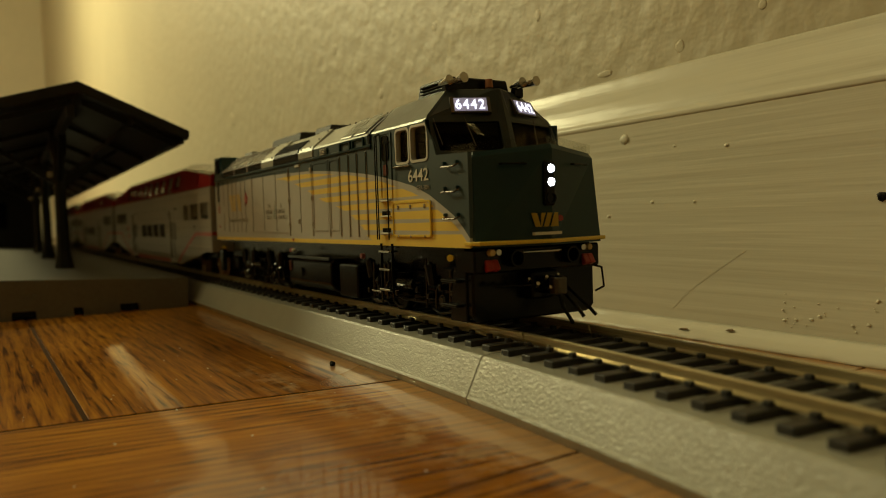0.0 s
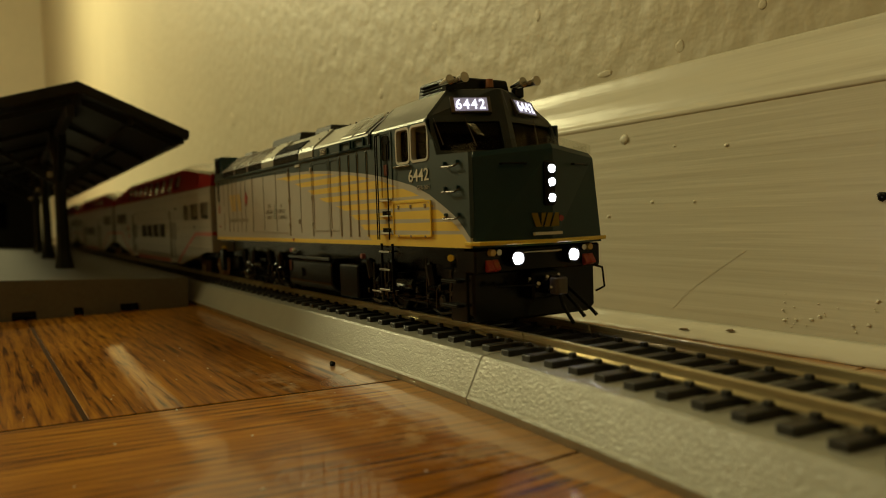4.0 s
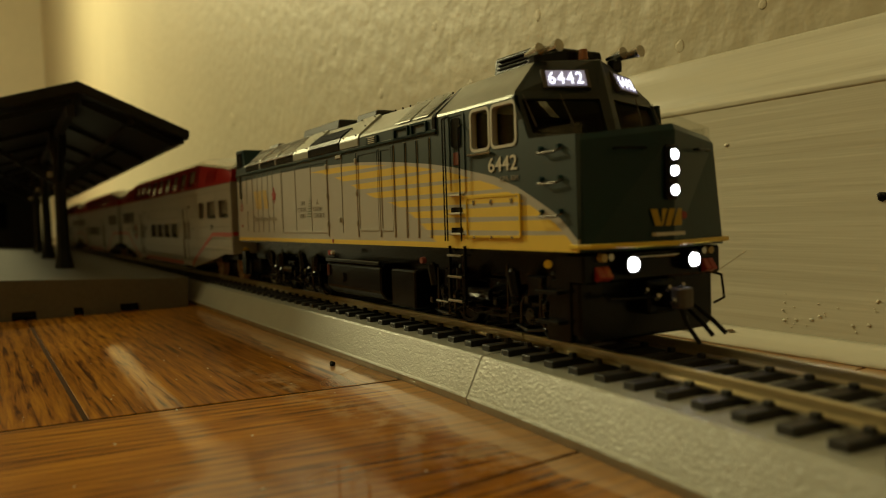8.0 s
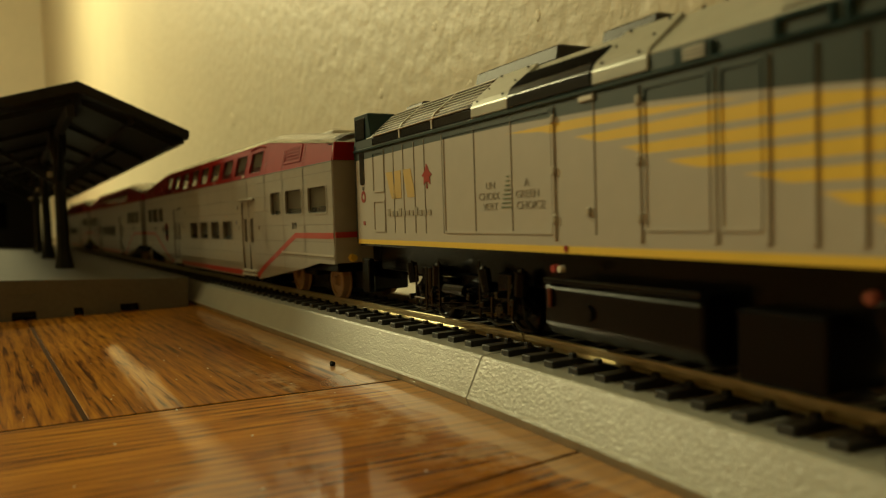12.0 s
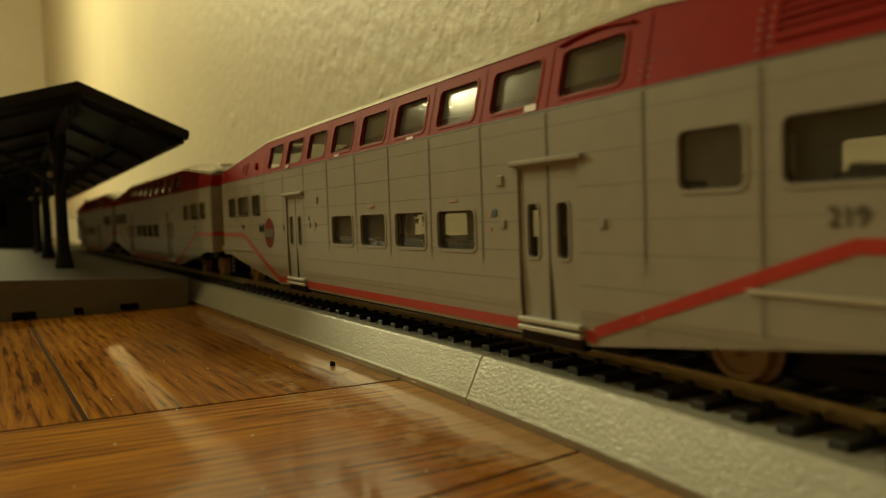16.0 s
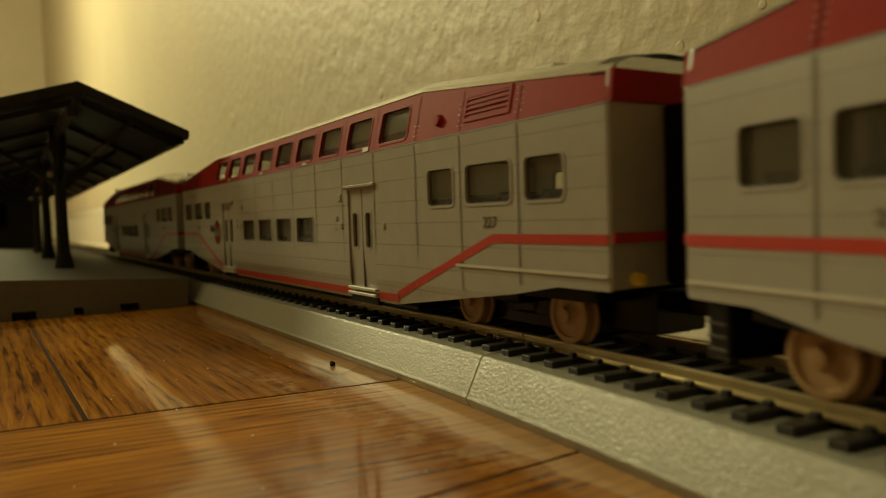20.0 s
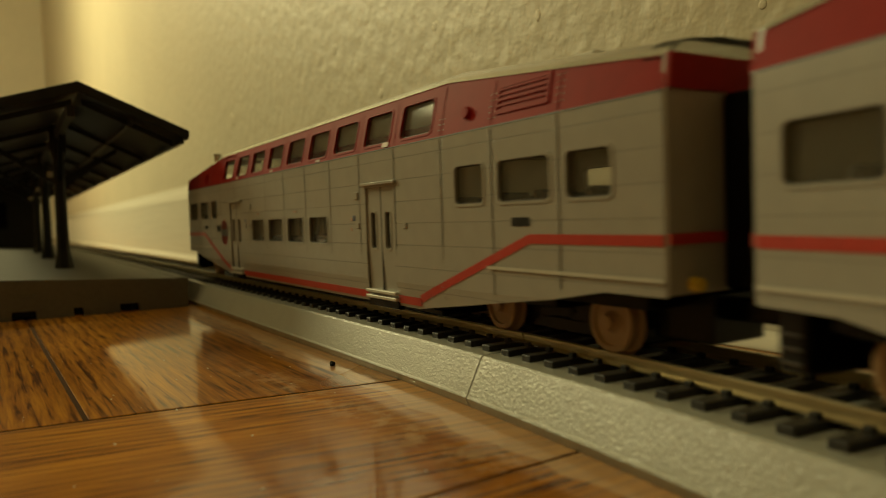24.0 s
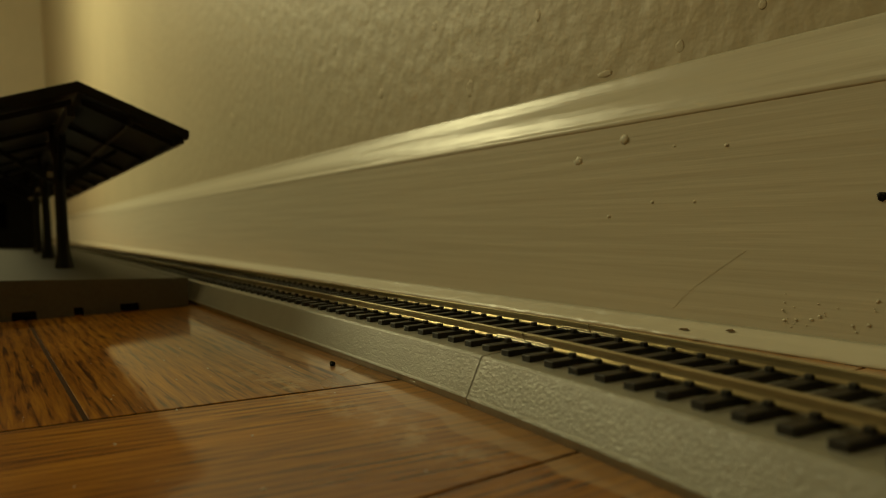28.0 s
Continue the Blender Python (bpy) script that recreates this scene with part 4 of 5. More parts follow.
        for i in range(3):
            for j in range(4):
                if i == 1 and j == 1:
                    continue
                front.faces.new([front.verts.new(on(a, b)) for a, b in ((us[i], vs[j]), (us[i + 1], vs[j]), (us[i + 1], vs[j + 1]), (us[i], vs[j + 1]))])
        pane = bmesh.new()
        lo = [pane.verts.new(on(a, b) - Vector((0.6, 0, 0)) * MM) for a, b in ((0.05, 0.05), (0.91, 0.05), (0.91, 0.51), (0.05, 0.51))]
        hi = [pane.verts.new(v.co - Vector((0.4, 0, 0)) * MM) for v in lo]
        pane.faces.new(lo)
        pane.faces.new(hi)
        for i in range(4):
            pane.faces.new((lo[i], lo[(i + 1) % 4], hi[(i + 1) % 4], hi[i]))
        part("windscreen", pane, SMOKE, th, "dark tinted windscreen")
        # number board
        a, b = (0.26, 0.78) if sgn < 0 else (0.20, 0.74)
        q = [on(a, 0.63), on(b, 0.63), on(b, 0.84), on(a, 0.84)]
        mid = sum(q, Vector()) / 4
        right = (q[1] + q[2] - q[0] - q[3]).normalized() * (-sgn)
        up = (q[3] + q[2] - q[0] - q[1]).normalized()
        face = right.cross(up).normalized()
        up = face.cross(right)
        wide, tall = (q[1] - q[0]).length, 0.0042
        plate = [right * wide * 0.5 * i + up * tall * 0.5 * j for i, j in ((-1, -1), (1, -1), (1, 1), (-1, 1))]

        def slab(k, d0, d1):
            bm = bmesh.new()
            lo = [bm.verts.new(mid + v * k + face * d0 * MM) for v in plate]
            hi = [bm.verts.new(mid + v * k + face * d1 * MM) for v in plate]
            bm.faces.new(hi)
            for i in range(4):
                bm.faces.new((lo[i], lo[(i + 1) % 4], hi[(i + 1) % 4], hi[i]))
            return bm
        board = part("number_board", slab(1.0, -1.2, 0.7), GUN, th, "lit number board")
        part("lit_panel", slab(0.82, 0.6, 0.85), BOARDD, board)
        for k, ch in enumerate("6442"):
            digit = writing(ch, 3.7, board, (0, 0, 0), BOARDW, "digit", "glowing white digit", bold=0.03)
            digit.matrix_basis = Matrix.Translation(mid + face * 0.95 * MM + right * wide * (0.195 * k - 0.39) - up * 0.00130) @ Matrix((right, up, face)).transposed().to_4x4() @ Matrix.Diagonal((wide * 0.76 / 0.0089, 1.0, 1, 1))
        out = face * 0.8 * MM
        w0, w1 = on(0.10, 0.12), on(0.07, 0.52)
        part("wiper", rod((w0 + out) / MM, (w1 + out) / MM, 0.14, 0.10, 6), GUN, th)
        w0, w1 = on(0.52, 0.10), on(0.46, 0.54)
        part("wiper", rod((w0 + out) / MM, (w1 + out) / MM, 0.14, 0.10, 6), GUN, th)
    bmesh.ops.remove_doubles(front, verts=front.verts, dist=1e-6)
    bmesh.ops.recalc_face_normals(front, faces=front.faces)
    bmesh.ops.solidify(front, geom=front.faces[:], thickness=0.8 * MM)
    part("cab_front", front, CABBLACK, th, "near-black cab front")
    # nose
    nose = bmesh.new()
    foot = [(78, -17.8), (90.2, -17.8), (91.8, -16.9), (95.6, 0), (92.6, 16.6), (91.0, 17.8), (78, 17.8)]
    head = [(78, -17.0), (88.9, -17.0), (90.2, -16.2), (96.2, 0), (91.8, 15.2), (90.4, 16.4), (78, 16.6)]
    lo = [nose.verts.new(Vector((x, y, 17.5)) * MM) for x, y in foot]
    mi = [nose.verts.new(Vector((x, y, 36.1 + 1.7 * (1 - abs(y) / 16.6))) * MM) for x, y in head]
    hi = [nose.verts.new(Vector((78 + (x - 78) * 0.96, y * 0.96, 37.2 + 1.7 * (1 - abs(y) / 16.6))) * MM) for x, y in head]
    for a, b in ((lo, mi), (mi, hi)):
        for i in range(6):
            nose.faces.new((a[i], a[i + 1], b[i + 1], b[i]))
    nose.faces.new(hi)
    nose.faces.new(lo[::-1])
    part("nose", nose, GREEN, th)
    part("nose_lip", prism([(89, -18.1), (91.4, -18.1), (93.6, -17.2), (97.0, 0), (93.6, 17.2), (91.4, 18.1), (89, 18.1)], "z", 18.0, 18.8, 0.15), YELLOW, th, "yellow lip under the nose")
    part("nose_guard", ring([(79, -16.2), (90.6, -15.8), (95.2, 0), (90.6, 15.8), (79, 16.2)], [(79, -15.6), (90.0, -15.2), (94.4, 0), (90.0, 15.2), (79, 15.6)], lambda a, b, d: Vector((a, b, 37.2 + 1.5 * (1 - abs(b) / 16.6) + d)) * MM, 2.0), CLEAR, th, "clear plastic nose guard")
    for y in (-15.4, -5, 5):
        part("guard_clip", rod((94.6 - abs(y) * 0.29, y, 37.4), (94.6 - abs(y) * 0.29, y, 38.6), 0.8, 0.7, 10), CLEAR, th)
    for y0, y1 in ((-11.5, -6.5), (6.5, 11.5)):
        f = lambda y: 96.3 - abs(y) * 0.285
        part("nose_handrail", bent([(f(y0) + 0.2, y0, 34.6), (f(y0) + 1.2, y0, 34.6), (f(y1) + 1.2, y1, 34.6), (f(y1) + 0.2, y1, 34.6)], 0.22), BLACK, th)
    for z in (34.6, 29.3, 23.6):
        part("grab_iron", bent([(82.0, -17.7, z + 0.5), (82.2, -18.9, z), (87.0, -18.8, z), (87.4, -17.7, z + 0.6)], 0.2), GUN, th)
        for x in (82.3, 87.2):
            part("grab_iron_post", rod((x, -17.6, z + 0.9), (x, -18.5, z + 0.9), 0.42, 0.34, 8), GREEN, th)
    # headlamps on the nose
    casing = part("headlamp_casing", block(95.0, 96.5, -2.2, 0.6, 25.8, 35.2, 0.4), BLACK, th)
    bulbs = []
    for i, z in enumerate((33.5, 30.7, 27.4)):
        ob = part("bulb" if i == 2 else "lamp_lens", rod((0, 0, 0), (0.5, 0, 0), 0.84, 0.80, 16), LAMPW, casing, "lit white headlamp")
        ob.matrix_basis = Matrix.Translation(Vector((96.4, -0.8, z)) * MM)
        part("bezel", ring(rounded(-2.05, 0.45, z - 1.25, z + 1.25, 1.24, 6), rounded(-1.75, 0.15, z - 0.95, z + 0.95, 0.94, 6), lambda a, b, d: Vector((96.4 + d, a, b)) * MM, 0.4), BLACK, casing)
        if i == 2:
            bulbs.append((ob, Vector((96.4, -0.8, z))))
    # crest on the nose: plain yellow shapes
    fx = lambda y: 96.3 - abs(y) * 0.27
    for pts in ([(-5.1, 22.8), (-3.8, 22.8), (-3.0, 19.9), (-4.2, 19.9)], [(-2.9, 22.8), (-1.9, 22.8), (-2.8, 19.9), (-2.98, 19.9)], [(-1.5, 22.8), (-0.4, 22.8), (-1.3, 19.9), (-2.4, 19.9)], [(0.05, 22.8), (1.2, 22.8), (1.2, 19.9), (-0.9, 19.9)]):
        bm = bmesh.new()
        bm.faces.new([bm.verts.new(Vector((fx(y - 0.3) + 0.25, y, z + 1.5)) * MM) for y, z in pts])
        bmesh.ops.solidify(bm, geom=bm.faces[:], thickness=-0.1 * MM)
        part("crest_bar", bm, YELLOW, th)
    part("crest_leaf", rod((96.0, 1.8, 23.1), (96.4, 1.8, 23.1), 0.7, 0.7, 6), REDCAP, th)
    part("crest_line", block(95.0, 96.0, -4.8, 2.4, 19.7, 20.3), CREAM, th)
    # pilot, coupler, hoses
    part("pilot", prism([(-16.8, 3.0), (-15.0, 1.6), (15.0, 1.6), (16.8, 3.0), (16.8, 13.0), (-16.8, 13.0)], "x", 87.5, 90.0, 0.5), BLACK, th)
    part("buffer_beam", block(84, 91.5, -17.2, 17.2, 12.0, 17.2, 0.4), BLACK, th)
    part("pilot_step", prism([(81.5, 1.8), (88.0, 1.8), (88.0, 12.6), (83.0, 12.6)], "y", -17.2, -16.2, 0.2), BLACK, th)
    for z in (5.0, 10.2):
        part("step_tread", block(80.6, 86.8, -19.0, -16.8, z, z + 0.6, 0.15), BLACK, th)
    part("coupler", block(90, 98.5, -1.6, 1.6, 7.2, 10.8, 0.5), BLACK, th, "black knuckle coupler")
    for x, y, z, r in ((96.6, -3.0, 10.6, 0.5), (95.4, -4.4, 9.2, 0.6), (97.0, -2.4, 8.4, 0.45), (94.0, -5.6, 10.2, 0.4), (97.4, -0.6, 11.0, 0.4)):
        part("coupler_pin", rod((x, y, z), (x + 0.9, y - 0.3, z + 0.5), r, r * 0.7, 10), STEEL, th)
    part("knuckle", prism(rounded(95.8, 98.8, -1.8, 1.4, 0.7, 3), "z", 7.2, 10.8, 0.3), GUN, th)
    part("coupler_pocket", block(88.5, 93, -3.6, 3.6, 6.0, 12.0, 0.4), BLACK, th)
    for y, dy in ((3.4, 1.0), (5.2, 2.2)):
        part("brake_hose", bent([(91, y, 8.8), (94, y + dy * 0.3, 7.6), (97.5, y + dy, 4.4), (99.5, y + dy * 1.4, 2.2)], 0.42), BLACK, th)
    part("brake_hose", bent([(91, 2.0, 9.2), (95, 1.6, 8.2), (96.6, 1.8, 4.0), (98.6, 2.6, 0.9)], 0.42), BLACK, th)
    for y in (-14.6, -12.9, 13.2, 14.8):
        bm = prism([(-0.8, 0), (0.8, 0), (0.5, 2.4), (-0.5, 2.4)], "y", -0.8, 0.8, 0.2)
        bmesh.ops.rotate(bm, matrix=Matrix.Rotation(radians(-25), 3, "Y"), verts=bm.verts)
        bmesh.ops.translate(bm, vec=Vector((92.2, y * 0.95, 12.6)) * MM, verts=bm.verts)
        part("cable_plug", bm, REDCAP, th, "red cable plug")
    for y in (-14.2, 14.2):
        part("marker_lamp", rod((91.0, y * 0.94, 16.4), (92.6, y * 0.94, 16.4), 0.8, 0.7, 12), material("amber_lens", (0.45, 0.33, 0.12), 0.2, bump=0), th)
        part("marker_lamp", rod((91.0, y * 0.82, 16.4), (92.4, y * 0.82, 16.4), 0.7, 0.65, 12), STEEL, th)
    for y in (-7.6, 7.6):
        hs = part("ditch_lamp", ring(rounded(y - 1.85, y + 1.85, 13.15, 16.85, 1.84, 6), rounded(y - 1.46, y + 1.46, 13.54, 16.46, 1.45, 6), lambda a, b, d: Vector((91.4 + d, a, b)) * MM, 2.2), BLACK, th)
        part("lens_backing", rod((91.3, y, 15.0), (91.6, y, 15.0), 2.0, 2.0, 12), BLACK, hs)
        ob = part("bulb", rod((0, 0, 0), (0.6, 0, 0), 1.26, 1.18, 18), LAMPW, hs, "lit white ditch lamp")
        bulbs.append((ob, Vector((93.1, y, 15.0))))
    part("lamp_bracket", block(91.4, 92.4, -5.5, 5.5, 15.8, 16.4, 0.2), STEEL, th)
    part("uncoupling_lever", bent([(91.6, -13, 10.2), (93.0, -13, 9.4), (93.0, -3, 9.0), (94.6, -1, 9.8)], 0.3), BLACK, th)
    part("grab_iron", bent([(89, 17.0, 12), (90.6, 18.6, 11.4), (91.0, 18.8, 7.0), (90, 17.0, 6.0)], 0.24), BLACK, th)
    # horns and beacon on the cab roof
    for y, x, l in ((-9.0, 71.5, 5.6), (-10.4, 69.0, 4.2), (7.6, 72.4, 4.6), (9.6, 73.4, 6.2)):
        ob = part("horn", rod((x, y, 54.8), (x + l, y + 0.2, 55.3), 0.35, 1.2, 14), STEEL, th, "polished metal horn")
    part("horn_mount", block(70, 72, -10.6, -8.8, 52.6, 54.4, 0.2), BLACK, th)
    part("horn_mount", block(72.6, 74.4, 7.4, 10.0, 52.2, 54.4, 0.2), BLACK, th)
    part("beacon", rod((72.8, 1.0, 54.2), (72.8, 1.0, 56.2), 1.0, 0.85, 12), material("amber_beacon", (0.30, 0.12, 0.06), 0.2, bump=0), th, "dark amber beacon")
    part("air_conditioner", prism([(-9.6, 52.8), (-9.0, 56.6), (7.4, 56.6), (8.4, 52.8)], "x", 57, 71.2, 0.35), BLACK, th)
    for z in (53.9, 54.7, 55.5):
        part("louvre", block(58.5, 68, -9.7, -9.1, z, z + 0.25), BLACK, th)
    # lettering
    writing("6442", 3.95, th, (65.9, -17.95, 32.4), CREAM, "lettering", "cream running number", wide=1.2, bold=0.03)
    writing("GPA-30H", 1.45, th, (69.8, -17.95, 30.4), FAINT)
    for k, (word, x) in enumerate((("UN", -37.7), ("CHOIX", -40.4), ("VERT", -38.8), ("A", -24.4), ("GREEN", -27.2), ("CHOICE", -27.0))):
        writing(word, 2.0, th, (x, -17.86, 29.1 - 2.0 * (k % 3)), FAINT, wide=1.2)
    for k in range(8):
        w = 0.5 + 0.28 * k
        part("tree_mark", block(-29.6 - w, -29.6 + w * 0.5, -17.93, -17.7, 31.0 - k * 0.8, 31.25 - k * 0.8), TREE, th)
    for k in range(11):
        part("lettering", block(-86.2 + k * 2.3, -84.7 + k * 2.3, -17.95, -17.7, 24.7, 25.9 + 0.6 * (k in (0, 3, 7))), FAINT, th)
    for pts in ([(-86.8, 35.7), (-82.8, 35.7), (-80.4, 29.0), (-83.4, 29.0)], [(-81.2, 35.7), (-77.6, 35.7), (-77.6, 29.0), (-81.2, 29.0)], [(-76.4, 35.7), (-72.0, 35.7), (-69.6, 29.0), (-74.0, 29.0)]):
        part("crest_bar", prism(pts, "y", -17.90, -17.7), FADED, th)
    part("door_recess", prism(rounded(-104.8, -101.6, 33.4, 42.6, 0.8), "y", -17.95, -17.7), BLACK, th)
    leaf = [(-65.4, 31), (-64, 32), (-64.2, 30), (-63.7, 30), (-63.8, 32), (-62.4, 31), (-62.6, 33), (-61.6, 33.4), (-63.0, 34.6), (-63.9, 36.4), (-64.8, 34.6), (-66.2, 33.4), (-65.2, 33)]
    part("red_leaf", prism([(-63.3 + (x + 63.9) * 1.1, 30.6 + (z - 30) * 0.86) for x, z in leaf], "y", -17.95, -17.7), REDCAP, th)
    # battery box and ladder by the door
    part("battery_box", prism(rounded(58.3, 76.2, 19.8, 28.0, 0.4, 2), "y", -18.2, -17.6, 0.15), LIVERY, th)
    part("box_frame", ring(rounded(58.3, 76.2, 19.8, 28.0, 0.5, 3), rounded(58.7, 75.8, 20.2, 27.6, 0.4, 3), lambda a, b, d: near(a, b, 0.55 - d), 0.3), YELLOW, th)
    for x in (61, 67, 73.6):
        part("latch", block(x - 0.4, x + 0.4, -18.4, -18.1, 26.2, 27.2, 0.12), STEEL, th)
        part("latch", block(x - 0.4, x + 0.4, -18.4, -18.1, 19.6, 20.2, 0.12), STEEL, th)
    for x in (50.9, 51.9, 57.2):
        part("handrail", bent([(x, -18.9, 19.0), (x, -18.9, 42.0 if x > 52 else 44.5), (x, -17.6, 43.0 if x > 52 else 45.2)], 0.17), BLACK, th)
    for z in (20.3, 24.5, 28.3):
        part("ladder_step", block(51.6, 56.6, -18.7, -17.4, z, z + 0.4, 0.1), CREAM, th)
        # flat black block painted for the shade in each step pocket
        if z < 28:
            part("pocket_shade", block(52.0, 56.2, -17.95, -17.6, z + 0.45, z + 1.5), BLACK, th)
    for z in (15.8, 11.4, 6.4):
        part("ladder_step", block(51.6, 57.0, -19.2, -16.4, z, z + 0.45, 0.1), STEEL, th)
    for x in (51.4, 57.2):
        part("ladder_rail", block(x - 0.16, x + 0.16, -18.5, -17.9, 5.8, 18.0), BLACK, th)
    # tanks
    tank = prism([(-15.8, 12.6), (-16.8, 11.6), (-16.8, 5.2), (-15.2, 3.2), (-12.5, 2.4), (12.5, 2.4), (15.2, 3.2), (16.8, 5.2), (16.8, 11.6), (15.8, 12.6)], "x", -20.5, 15.0, 0.4)
    part("fuel_tank", tank, BLACK, th)
    part("tank_rail", block(-20.0, 15.2, -17.4, -16.5, 12.2, 13.2, 0.2), BLACK, th)
    part("filler_cap", rod((-8.5, -16.6, 8.0), (-8.5, -17.4, 8.0), 1.5, 1.3, 14), BLACK, th)
    part("fuel_gauge", rod((-18.4, -17.2, 8.2), (-18.4, -17.2, 11.4), 0.35, 0.35, 8), DULLRED, th)
    part("red_valve", rod((-16.8, -16.6, 14.8), (-16.8, -17.6, 14.8), 0.75, 0.65, 10), REDCAP, th)
    part("white_valve", rod((-15.2, -16.6, 14.8), (-15.2, -17.5, 14.8), 0.65, 0.55, 10), CREAM, th)
    part("sill_tag", block(-13.0, -12.2, -18.0, -17.7, 17.8, 18.8), REDCAP, th)
    part("red_valve", rod((37.8, -16.6, 14.4), (37.8, -17.6, 14.4), 0.8, 0.7, 10), DULLRED, th)
    part("air_box", block(19.8, 32.0, -16.2, 16.2, 2.4, 11.6, 0.4), BLACK, th)
    part("horn_bell", rod((82.6, -17.0, 15.3), (83.4, -18.0, 15.3), 0.6, 0.75, 12), YELLOW, th, "small yellow bell")
    fb = bogie(th, 60.3, (-15.8, 15.8), None, True)
    rb = bogie(th, -55.3, (-15.8, 15.8), None, True)
    part("rear_coupler", block(-116, -104, -1.4, 1.4, 7.4, 10.6, 0.4), BLACK, th)
    part("rear_steps", block(-107, -102, -17.4, -15.6, 4.0, 13.4, 0.3), BLACK, th)
    part("rear_diaphragm", block(-111, -109, -7, 7, 15, 45, 0.5), BLACK, th)
    part("red_ring", ring(rounded(-104.4, -101.2, 28.6, 31.8, 1.59, 6), rounded(-103.7, -101.9, 29.3, 31.1, 0.89, 6), lambda a, b, d: near(a, b, 0.12 - d), 0.2), REDCAP, th)
    part("grey_plate", block(-103.4, -102.2, -17.95, -17.7, 32.0, 33.0), INKY, th)
    part("rear_red_plate", block(-103.4, -102.0, -17.95, -17.7, 22.6, 23.6), REDCAP, th)
    return th, bulbs, (fb, rb)


def cab_x(x, z):
    """The front edge of the cab side leans back above the nose."""
    if x <= 76:
        return x
    if z >= 37.6:
        return 76 + (x - 76) * 0.0 + max(0.0, (45.6 - z) / 8.0) * 2.6 * (0 if x < 77 else 1) - max(0.0, (z - 37.6) / 8.0) * 1.2
    return x if x < 91 else 91.0


def cab_roof_mesh():
    rows = [[(46.8, -17.9, 45.5), (46.8, -17.7, 46.0), (46.8, -10.4, 52.6), (46.8, 10.4, 52.6), (46.8, 17.4, 46.4), (46.8, 17.9, 45.4)],
            [(74.8, -17.9, 45.5), (74.5, -17.7, 46.1), (71.8, -10.4, 53.2), (71.8, 10.4, 53.2), (74.4, 17.5, 46.6), (74.8, 17.9, 45.4)]]
    bm = bmesh.new()
    v = [[bm.verts.new(Vector(p) * MM) for p in r] for r in rows]
    tip = bm.verts.new(Vector((78.4, 0, 53.1)) * MM)
    for i in range(5):
        bm.faces.new((v[0][i], v[0][i + 1], v[1][i + 1], v[1][i]))
    bm.faces.new((v[1][2], v[1][3], tip))
    bmesh.ops.solidify(bm, geom=bm.faces[:], thickness=-0.6 * MM)
    return bm


loco, loco_bulbs, loco_bogies = locomotive()


# ---- bilevel coaches ----
def car_half(z):
    """Half width of the coach body at height z."""
    if z < 9:
        return 17.2 + (z - 2.5) * 1.0 / 6.5
    if z <= 41:
        return 18.2
    return 18.2 - (z - 41) * 2.6 / 11.5


def car_low(x):
    a = abs(x)
    if a < 78:
        return 3.2
    if a < 126:
        return 3.2 + (a - 78) * 6.1 / 48
    return min(11.5, 9.3 + (a - 126) * 2.2 / 13)


def car_high(x):
    a = abs(x)
    return 52.6 if a < 90.7 else 52.6 - (a - 90.7) * 6.4 / 60.8


